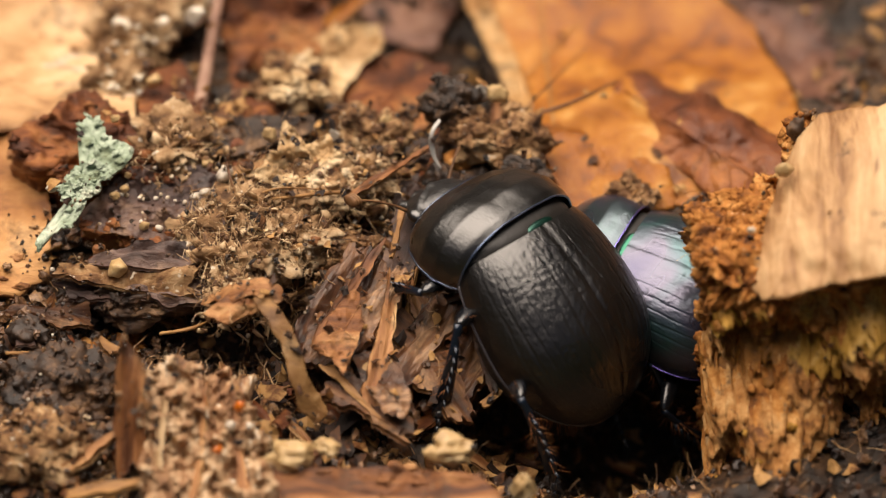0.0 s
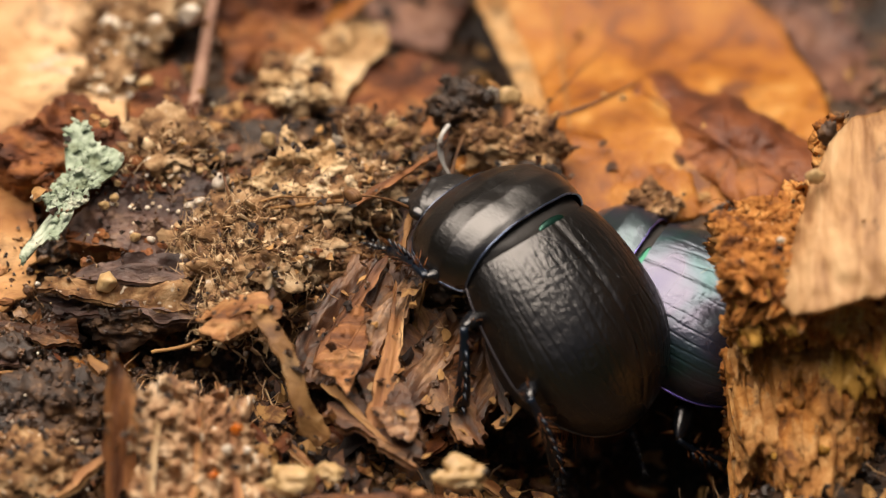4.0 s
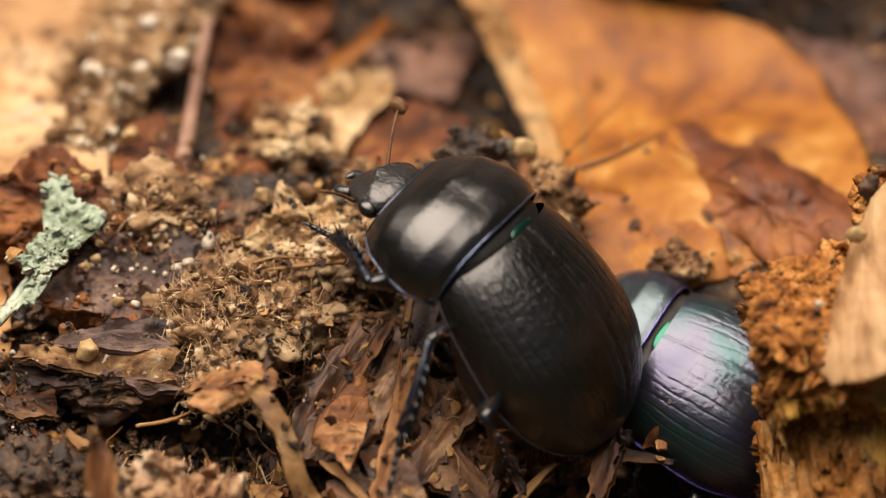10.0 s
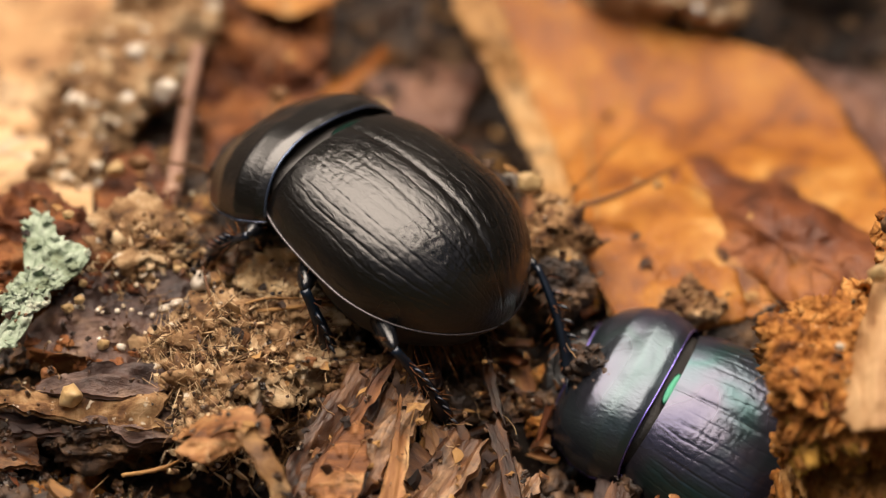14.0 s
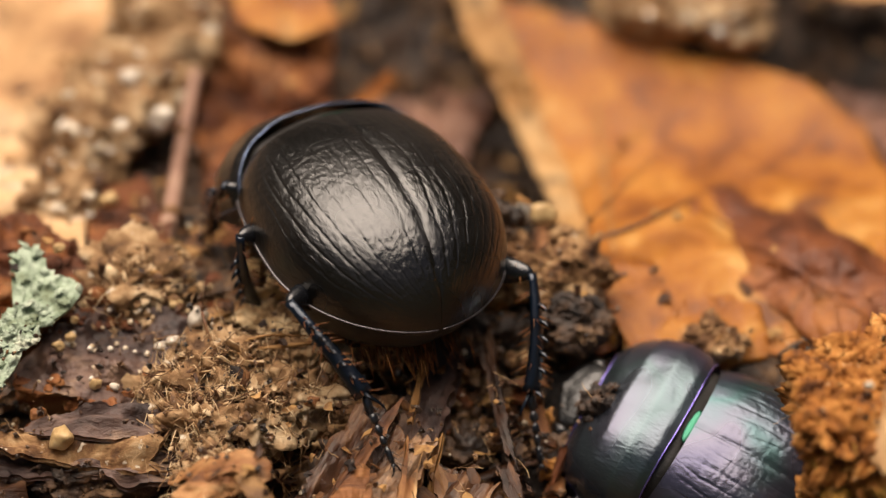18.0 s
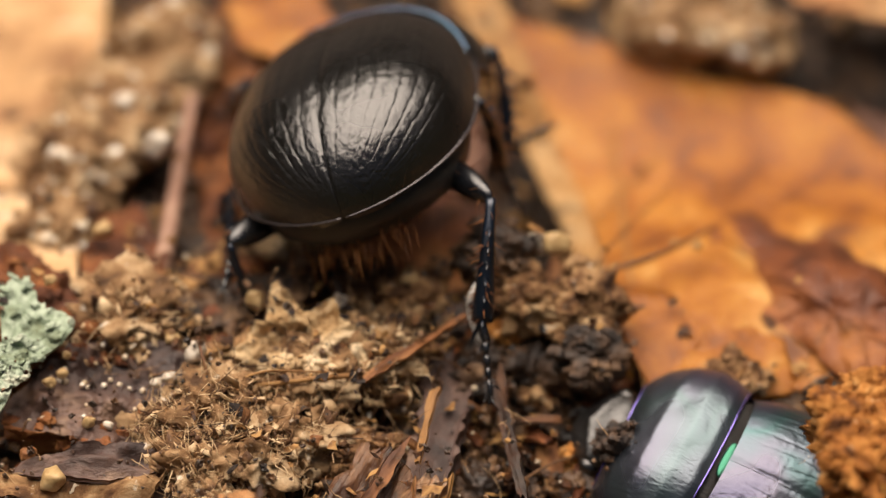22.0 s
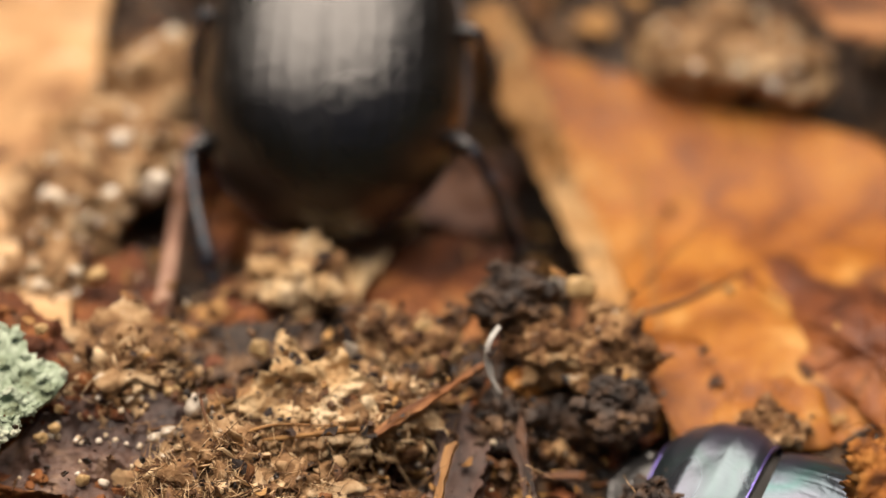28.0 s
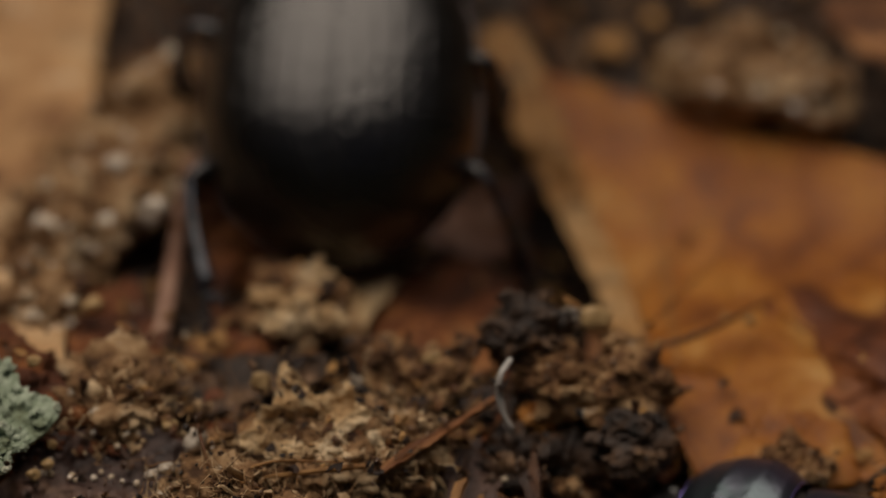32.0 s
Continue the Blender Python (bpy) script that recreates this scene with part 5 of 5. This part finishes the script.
def segment(kind, length):
    """Leg parts along x: femur, tibia with teeth, tarsus of five joints."""
    if kind == "femur":
        v, f = BALLS[3]
        w = v * [length * 0.52, 0.5, 0.66] + [length * 0.5, 0, 0]
        return [(w, f)]
    if kind == "tibia":
        x = np.linspace(0, length, 16)
        path = np.stack([x, 0 * x, 0.10 * np.sin(x / length * 3.0) * length * 0.6], -1)
        out = [tube(path, [0.22, 0.27, 0.33, 0.41, 0.44], 10, 3, 0.1, 0.75)]
        for k in range(6):
            s = 0.3 + 0.7 * k / 5
            p = path[int(s * 15)]
            out.append(tube(curve([p + [0, 0, 0.2], p + [0.14, 0, 0.5], p + [0.3, 0, 0.64]], 5), [0.13, 0.08, 0.02], 6, rough=0))
        for sgn in (-1, 1):
            p = path[-1]
            out.append(tube(curve([p, p + [0.6, sgn * 0.3, -0.15], p + [1.1, sgn * 0.38, -0.3]], 6), [0.12, 0.02], 6, rough=0))
        return out
    out, x = [], 0.0
    for k in range(5):
        l = length * (0.26 if k in (0, 4) else 0.16)
        v, f = BALLS[2]
        out.append((v * [l * 0.56, 0.15, 0.15] * (1, 1 + 0.1 * (4 - k), 1) + [x + l * 0.5, 0, 0], f))
        x += l
    for sgn in (-1, 1):
        out.append(tube(curve([(x - 0.1, 0, 0), (x + 0.25, sgn * 0.16, 0.05), (x + 0.5, sgn * 0.3, -0.12)], 6), [0.07, 0.015], 5, rough=0))
    return out


def joined(pieces):
    V, F, base = [], [], 0
    for v, f in pieces:
        V.append(v)
        F += [tuple(i + base for i in q) for q in f]
        base += len(v)
    return np.vstack(V), F


def bristles(count, kind, length, g):
    """Stiff hairs along a leg segment."""
    out = []
    for _ in range(count):
        x = g.uniform(0.1, 1) * length
        a = g.uniform(0, 6.283)
        r = 0.3
        p = np.array([x, r * 0.7 * math.cos(a), r * math.sin(a) + 0.1])
        d = np.array([0.5, math.cos(a), math.sin(a)]) * g.uniform(0.35, 0.75)
        out.append(tube(np.array([p, p + d * 0.5, p + d]), [0.035, 0.012], 3, rough=0))
    return joined(out)


LEGS = {"front": ((7.6, 2.4, -1.3), 3.4, 4.2, 2.0, (9.6, 4.4, -3.2), (0.5, 0.85, -0.1)),
        "middle": ((3.2, 2.8, -1.2), 3.7, 4.4, 2.8, (1.8, 8.2, -3.4), (-0.7, 0.6, -0.3)),
        "hind": ((-0.6, 2.9, -1.2), 4.2, 5.0, 3.2, (-4.6, 6.8, -3.3), (-0.6, 0.35, -0.6))}


SIZE = (0.9765, 1.0186, 0.8675)
NECK = (5.4 * SIZE[0], 0, 1.7 * SIZE[2])


def beetle(label, case, front, rim, edge_mat, scut, rim_width=1.0):
    base = new("dung_beetle")
    tagged(base, label, "beetle", "beetles")
    g = np.random.default_rng(8)
    for side in (1, -1):
        v, f, edge = wing_case(side)
        case_ob = part("wing_case", mesh("wing_case", v, f, case), base)
        tv, tf = tube(edge[::2] + [0, side * 0.02, 0], [0.075, 0.085, 0.05], 6, rough=0)
        part("margin", mesh("margin", tv, tf, edge_mat), case_ob, "thin shiny rim")
    v, f = lump((5.1, 4.6, 2.5), 2, 0.03, 2, 4)
    part("abdomen", mesh("abdomen", v + [-0.1, 0, -0.9], f, BELLY), base, "dark underside of the body")
    v, f = lump((1.7, 3.9, 2.15), 3, 0.03, 2, 4)
    part("thorax", mesh("thorax", v + [5.5, 0, 0.7], f, BELLY), base, "dark joint between shield and wing cases")
    v, f = lump((0.32, 1.0, 0.15), 4, 0.03, 2, 3)
    part("scutellum", mesh("scutellum", v @ np.array(Euler((0, 0.25, 0)).to_matrix()).T + [5.45, 0, 3.3], f, scut), base, "small shining green triangle")
    hairs = []
    for _ in range(130):
        p = np.array([-g.uniform(2.6, 4.8), g.normal(0, 1.1), -2.4 + 0.8 * g.random()])
        d = np.array([-0.9, 0.15 * g.normal(), -0.55]) * g.uniform(0.6, 1.6)
        hairs.append(tube(np.array([p, p + d * 0.5 + g.normal(0, 0.05, 3), p + d + [0, 0, -0.25]]), [0.03, 0.012], 3, rough=0))
    part("belly_hair", mesh("belly_hair", *joined(hairs), HAIR), base, "fringe of rusty brown hair")
    v, f, rear, fr, left, right = shield()
    hinge = np.array([5.6, 0, 1.7])
    pro = part("pronotum", mesh("pronotum", v - hinge, f, front), base, at=place(NECK))
    for line, r, m in ((rear, 0.075, rim), (fr, 0.06, rim), (left, 0.085, rim), (right, 0.085, rim)):
        tv, tf = tube(line - hinge, [r * rim_width], 7, rough=0)
        part("pronotum_rim", mesh("pronotum_rim", tv, tf, m), pro, "raised bluish rim")
    v, f = head_shape()
    part("head", mesh("head", v - hinge, f, HEAD), pro, "dull black pitted head")
    for s in (1, -1):
        v, f = lump((0.55, 0.42, 0.42), 5, 0.03, 2, 3)
        part("eye", mesh("eye", v + [11.55, s * 1.95, 0.15] - hinge, f, SHIELD), pro, "bulging glossy dark eye")
        tv, tf = tube(curve([(12.95, s * 0.7, -0.75), (13.5, s * 0.8, -1.0), (13.75, s * 0.35, -1.1)], 10) - hinge, [0.34, 0.28, 0.06], 8, rough=0)
        part("mandible", mesh("mandible", tv, tf, HEAD), pro)
        a = curve([(12.35, s * 1.5, -0.35), (12.95, s * 2.4, 0.3), (13.5, s * 3.4, 0.8), (13.9, s * 4.3, 1.1)], 12) - hinge
        pieces = [tube(a, [0.11, 0.07, 0.06], 6, rough=0)]
        for k in range(3):
            v, f = lump((0.5, 0.14, 0.38), 6 + k, 0.05, 2, 2)
            pieces.append((v + a[-1] + [0.1 + 0.02 * k, s * (0.05 + 0.17 * k), 0.05], f))
        part("antenna", mesh("antenna", *joined(pieces), CLUB), pro, "brown antenna with a clubbed tip")
    limbs = []
    for name, (hip, l1, l2, l3, foot, toe) in LEGS.items():
        for s in (1, -1):
            obs = []
            for kind, l, m in (("femur", l1, LIMB), ("tibia", l2, SHIN), ("tarsus", l3, LIMB)):
                me = mesh(kind, *joined(segment(kind, l)), m)
                ob = part(kind, me, base)
                n = {"femur": 14, "tibia": 46, "tarsus": 30}[kind]
                hv, hf = bristles(n, kind, l, g)
                if kind == "tarsus":
                    hv = hv * [1, 0.5, 0.5]
                part("bristles", mesh("bristles", hv, hf, HAIR if kind != "tarsus" else LIMB), ob, "stiff hairs on the leg")
                obs.append(ob)
            limbs.append((obs, s, Vector((hip[0], hip[1] * s, hip[2])), (l1, l2, l3), Vector((foot[0], foot[1] * s, foot[2])), Vector((toe[0], toe[1] * s, toe[2])).normalized()))
    for ob in [o for o in base.children_recursive if o.name.split(".")[0] not in ("femur", "tibia", "tarsus", "bristles")]:
        ob.data.transform(Matrix.Diagonal((*SIZE, 1)))
    return base, pro, limbs


def aim(p, q, out):
    d = (q - p).normalized()
    z = (out - d * out.dot(d)).normalized()
    m = Matrix((d, z.cross(d), z)).transposed().to_4x4()
    return Matrix.Translation(p * MM) @ m


def body_pose(h, p, r, u, v, lift=0.0):
    """Body pose from heading, pitch (nose up), roll (left up), and the place across and up the view in mm."""
    rot = Matrix.Rotation(radians(h), 3, "Z") @ Matrix.Rotation(-radians(p), 3, "Y") @ Matrix.Rotation(radians(r), 3, "X")
    z = 3.0
    for _ in range(5):
        c = sight(784 + u * GRID, 441 - v * GRID, z)
        z = (soil(c.x, c.y) - float(drop(c.y))) * 0.5 + max(4.0, 6.0 * abs(math.sin(radians(p))) + 1.4, 4.6 * abs(math.sin(radians(r))) + 2.2) + lift
    return sight(784 + u * GRID, 441 - v * GRID, z), rot.to_quaternion()


def glide(rows, t):
    """Smooth value between rows of (t, values...)."""
    ts = [r[0] for r in rows]
    k = max(0, min(len(rows) - 2, int(np.searchsorted(ts, t, side="right")) - 1))
    n = len(rows)
    p = [np.array(rows[min(max(i, 0), n - 1)], float) for i in (k - 1, k, k + 1, k + 2)]
    h = p[2][0] - p[1][0]
    s = min(max((t - p[1][0]) / h, 0), 1)
    m1 = (p[2] - p[0]) / max(p[2][0] - p[0][0], 1e-6) * h
    m2 = (p[3] - p[1]) / max(p[3][0] - p[1][0], 1e-6) * h
    return ((2 * s ** 3 - 3 * s ** 2 + 1) * p[1] + (s ** 3 - 2 * s ** 2 + s) * m1 + (-2 * s ** 3 + 3 * s ** 2) * p[2] + (s ** 3 - s ** 2) * m2)[1:]


def reach_to(start, length, across, up, high):
    """Where a segment of that length from start lies on the sight line of a plan place; high picks the upper of two."""
    eye = BACK * DIST
    way = (Vector((across, 0, 0)) + UP * up - eye).normalized()
    near = eye + way * (start - eye).dot(way)
    gap = (near - start).length
    if gap < length:
        near = near - way * math.sqrt(length * length - gap * gap) * (1 if high else -1)
    return start + (near - start).normalized() * length


def crawl(made, rows, nod, step, stride=1.5, tucked=False, size=1.0, stance=None):
    """Keys a beetle's body, its nodding shield and its walking legs. stance: rows of knee and ankle places for the legs that show."""
    base, pro, limbs = made
    stance = stance or {}
    times = list(np.arange(0, 32.001, step))
    body, nods, held = [], [], {}
    legs = {i: ([], [], []) for i in range(len(limbs))}
    base.scale = (size,) * 3
    for k, t in enumerate(times):
        at, q = body_pose(*glide(rows, t))
        body.append((t, Matrix.Translation(at * MM) @ q.to_matrix().to_4x4()))
        nods.append((t, place(NECK) @ pose(0, 0, 0, 0, float(glide(nod, t)[0]), 0)))
        rot = q.to_matrix()
        for i, (obs, s, hip, (l1, l2, l3), foot, toe) in enumerate(limbs):
            if tucked:
                foot = Vector((foot.x, foot.y * (0.75 if s > 0 else 0.5), foot.z - 1.5))
            if hip.x > 5:
                turn = Matrix.Rotation(radians(float(glide(nod, t)[0])), 3, "Y")
                hip, foot = [turn @ (q - Vector((5.6, 0, 1.7))) + Vector((5.6, 0, 1.7)) for q in (hip, foot)]
            if i in stance:
                kx, ky, ax, ay = [float(c) for c in glide(stance[i], t)]
                knee = reach_to(at + rot @ hip, l1, kx, ky, True)
                ankle = reach_to(knee, l2, ax, ay, False)
                if ankle.z < soil(ankle.x, ankle.y) - 0.4:
                    ankle = reach_to(knee, l2, ax, ay, True)
                knee, ankle = rot.transposed() @ (knee - at), rot.transposed() @ (ankle - at)
                shin = (ankle - knee).normalized()
                toe = (shin + 0.45 * toe + rot.transposed() @ Vector((0, 0, -0.2))).normalized()
                side = Vector((0, s * 0.5, 1.0))
            else:
                want = at + rot @ foot
                if not tucked:
                    want.z = max(want.z, soil(want.x, want.y) + 0.7)
                if i not in held or (held[i] - want).length > stride * (1 + 0.25 * ((i * 7 + k) % 3)):
                    held[i] = want
                ankle = rot.transposed() @ (held[i] - at)
                d = ankle - hip
                reach = min(max(d.length, 0.35 * (l1 + l2)), 0.97 * (l1 + l2))
                d = d.normalized() * reach
                ankle = hip + d
                pole = Vector((0.5, s * 0.9, 0.15)) if i < 2 else Vector((-0.15, s * 0.75, 0.0 if tucked else 1.0))
                side = (pole - d.normalized() * pole.dot(d.normalized())).normalized()
                along = (l1 * l1 - l2 * l2 + reach * reach) / (2 * reach)
                knee = hip + d.normalized() * along + side * math.sqrt(max(l1 * l1 - along * along, 0.01))
            for rws, mat in zip(legs[i], (aim(hip, knee, side), aim(knee, ankle, side), aim(ankle, ankle + toe, Vector((0, 0, 1))))):
                rws.append((t, mat))
    walk(base, body)
    walk(pro, nods)
    for i, (obs, *_) in enumerate(limbs):
        for ob, rws in zip(obs, legs[i]):
            walk(ob, rws)


black_beetle = beetle("glossy black dung beetle with ridged wing cases climbing through litter", SHELL, SHIELD, RIM, EDGE, DARK_GREEN)
violet_beetle = beetle("iridescent violet-blue dung beetle half hidden beside bark", VIOLET, VIOLET_SHIELD, VIOLET_RIM, VIOLET_RIM, GREEN, 0.75)
cam.data.dof.use_dof, cam.data.dof.focus_object, cam.data.dof.aperture_fstop = True, focus, 24.0


# knees and ankles of the black beetle's legs that show: t, then across and up the plan in mm
FRONT_LEFT = [(0, -0.2, -5.6, -2.2, -5.3), (3, -0.2, -4.3, -2.1, -3.1), (6, -1.1, -3.7, -2.4, -2.6), (7, -1.8, -4.3, -4.0, -4.3), (8, -1.0, -5.2, -5.1, -5.4), (9, -1.2, -4.4, -4.4, -6.0), (10, -3.4, -1.1, -4.9, 0.9),
              (11, -3.7, 0.6, -6.9, -0.4), (12, -4.9, 2.6, -7.3, 2.4), (13, -8.8, 3.4, -10.5, 2.9), (14.5, -8.6, 2.9, -10.1, 1.6), (18, -9.7, 6.5, -10.2, 4.8), (23, -8.8, 14.2, -9.2, 12.3), (32, -9.7, 21.6, -10.8, 20.5)]
MIDDLE_LEFT = [(0, 1.8, -7.3, 1.0, -11.3), (3, 1.7, -6.8, 1.4, -10.6), (6, 1.2, -6.3, 1.4, -10.6), (7, 1.4, -7.0, 2.0, -11.0), (8, 1.5, -7.6, 2.3, -11.0), (9, -0.2, -4.9, -1.1, -8.8), (10, -0.6, -3.8, -1.9, -8.2),
               (11, -2.1, 0.5, -3.6, -3.2), (12, -3.7, 0.8, -4.5, -3.2), (13, -5.7, 0.7, -4.9, -2.7), (14.5, -6.5, 0.7, -5.1, -2.8), (16.5, -8.5, 4.4, -8.1, 0.7), (18, -9.1, 4.3, -8.4, 1.3), (19, -8.8, 5.1, -9.1, 0.4),
               (20, -9.1, 7.8, -9.7, 4.9), (22, -9.6, 7.4, -9.3, 5.5), (23, -10.1, 8.2, -9.7, 6.2), (25, -10.3, 14.6, -10.1, 11.5), (32, -11.2, 16.4, -11.3, 13.1)]
HIND_LEFT = [(0, 5.2, -11.3, 6.9, -15.2), (3, 5.0, -10.5, 6.4, -14.0), (6, 4.7, -9.5, 6.1, -12.8), (8, 4.7, -8.7, 5.9, -12.0), (9, 3.3, -7.4, 4.9, -10.9), (10, 2.0, -7.4, 2.7, -9.9), (12, -0.8, -3.9, 1.0, -7.9),
             (13, -1.6, -2.9, 0.9, -6.3), (14.5, -2.5, -1.9, -0.3, -4.9), (16.5, -3.4, -0.7, -0.6, -3.5), (18, -7.0, 1.5, -3.7, -2.6), (19, -7.5, 1.7, -5.2, -1.9), (20, -9.6, 5.4, -7.9, 0.8), (22, -9.5, 5.3, -7.5, 1.2),
             (23, -9.4, 6.1, -7.2, 1.9), (24, -10.3, 9.9, -9.1, 6.3), (25, -9.9, 11.6, -9.7, 6.9), (28, -11.2, 10.7, -10.4, 6.1), (32, -11.2, 10.6, -10.5, 6.5)]
HIND_RIGHT = [(0, 12.2, -9.3, 13.5, -13.0), (6, 11.6, -7.1, 12.4, -9.9), (8, 10.2, -6.5, 11.1, -9.2), (10, 9.1, -6.2, 10.7, -9.1), (12, 7.6, -3.8, 9.4, -7.7), (13, 5.2, 0.0, 6.1, -5.4), (14.5, 3.9, 1.9, 5.4, -2.7),
              (16.5, 3.5, 2.0, 3.7, -3.0), (18, 3.4, 2.7, 3.3, -2.4), (19, 3.6, 4.1, 4.0, -0.8), (20, 1.9, 5.9, 2.2, 0.3), (21, 1.7, 6.7, 2.3, 0.9), (22, 1.2, 7.1, 0.8, 1.9), (23, 0.8, 8.9, -0.4, 4.3), (24, 0.5, 10.8, -0.1, 7.8),
              (25, 0.8, 10.2, 1.8, 7.0), (28, -0.2, 10.7, 1.3, 7.1), (32, -0.1, 10.6, 1.2, 7.2)]
MIDDLE_RIGHT = [(0, 11.3, -6.2, 12.2, -8.1), (8, 7.3, -2.6, 8.4, -4.0), (12, 5.4, 1.9, 6.2, 0.4), (16.5, 1.6, 5.5, 2.2, 4.2), (18, 1.7, 5.7, 1.9, 4.3), (20, 1.0, 8.4, 1.8, 7.3), (21, 1.4, 8.9, 2.2, 7.3), (22, 0.7, 11.1, 1.5, 8.5), (23, 0.9, 10.8, 1.5, 9.1), (24, 1.2, 9.2, 1.8, 6.7), (25, 0.4, 13.7, 0.9, 11.4), (28, 0.1, 15.2, 0.3, 13.0), (32, 0.1, 14.9, 0.3, 12.8)]


def motions():
    crawl(black_beetle, [
        (0, 126, 34, 20, 7.14, -7.48, 0), (3, 124, 31, 23, 7.07, -7.33, 0), (6, 137, 38, 17, 6.7, -5.83, 0), (7, 152, 40, 19, 6.14, -5.54, 0), (8, 158, 42.5, 24, 5.4, -5.47, 0), (9, 149, 39, 29.5, 4.89, -5.16, 0), (10, 133.5, 40, 26, 4.51, -4.04, 0),
        (11, 119.5, 22.5, 25, 3.25, -2.45, 0), (12, 118, 19, 19, 2.27, -0.41, 0), (13, 129, 5.5, 17, -0.21, 1.38, 0), (14.5, 133.5, 4.5, 18, -1.78, 2.68, 0.4), (16.5, 120, -6.5, 18.5, -2.53, 3.77, 1.0), (18, 116.5, -5.7, 12, -3.02, 3.9, 2.0), (19, 103, -5, 5, -2.9, 4.52, 2.8),
        (20, 86, -11, -16.5, -4.11, 5.98, 3.6), (21, 84.5, -12, -23.4, -4.13, 7.11, 4.2), (22, 85, -19.5, -23.5, -4.31, 9.23, 4.6), (23, 86.5, -18, -16, -4.43, 9.4, 4.6), (24, 88, -12, -13.5, -4.4, 11.65, 4.6), (25, 98, 10, 22, -5.13, 11.61, 4.2),
        (28, 87, 25, -4.5, -5.6, 12.5, 3.6), (30, 88.5, 26, -4.5, -5.72, 12.69, 3.4), (32, 86, 23.5, -2.5, -5.5, 12.45, 3.2)],
        [(0, 40), (3, 38), (6, 34), (7, 29), (8, 26.5), (9, 26.5), (10, 30), (11, 29), (12, 35), (13, 31), (14.5, 31), (16.5, 50), (18, 52), (20, 51), (21, 50), (23, 43), (25, 21), (28, 12), (32, 9)], 0.5,
        stance={0: FRONT_LEFT, 2: MIDDLE_LEFT, 3: MIDDLE_RIGHT, 4: HIND_LEFT, 5: HIND_RIGHT})
    crawl(violet_beetle, [(0, 154, 11, -2, 14.6, -6.3, -2.0), (3, 153, 13, -1, 14.3, -6.5, -2.0), (8, 150, 17, -3, 13.5, -7.05, -2.0), (11, 154, 17, -6, 13.8, -7.0, -2.0), (12, 155, 20, -8, 13.6, -7.05, -2.0), (14.5, 157, 23, -12, 13.4, -7.15, -2.0), (18, 156, 24, -11, 13.3, -7.05, -2.0), (20, 158, 25, -10, 13.45, -7.0, -2.0),
        (21, 158, 25, -11, 13.85, -6.75, -2.0), (23, 158, 23, -12.5, 13.9, -6.7, -2.0), (25, 158, 20.5, -12, 13.95, -6.65, -2.0), (28, 158, 18, -15, 13.86, -6.55, -2.0), (32, 157, 17, -15.5, 14.0, -6.5, -2.0)],
        [(0, 21), (8, 23), (14.5, 20), (21, 19), (32, 19)], 1.0, tucked=True, size=0.86)


motions()
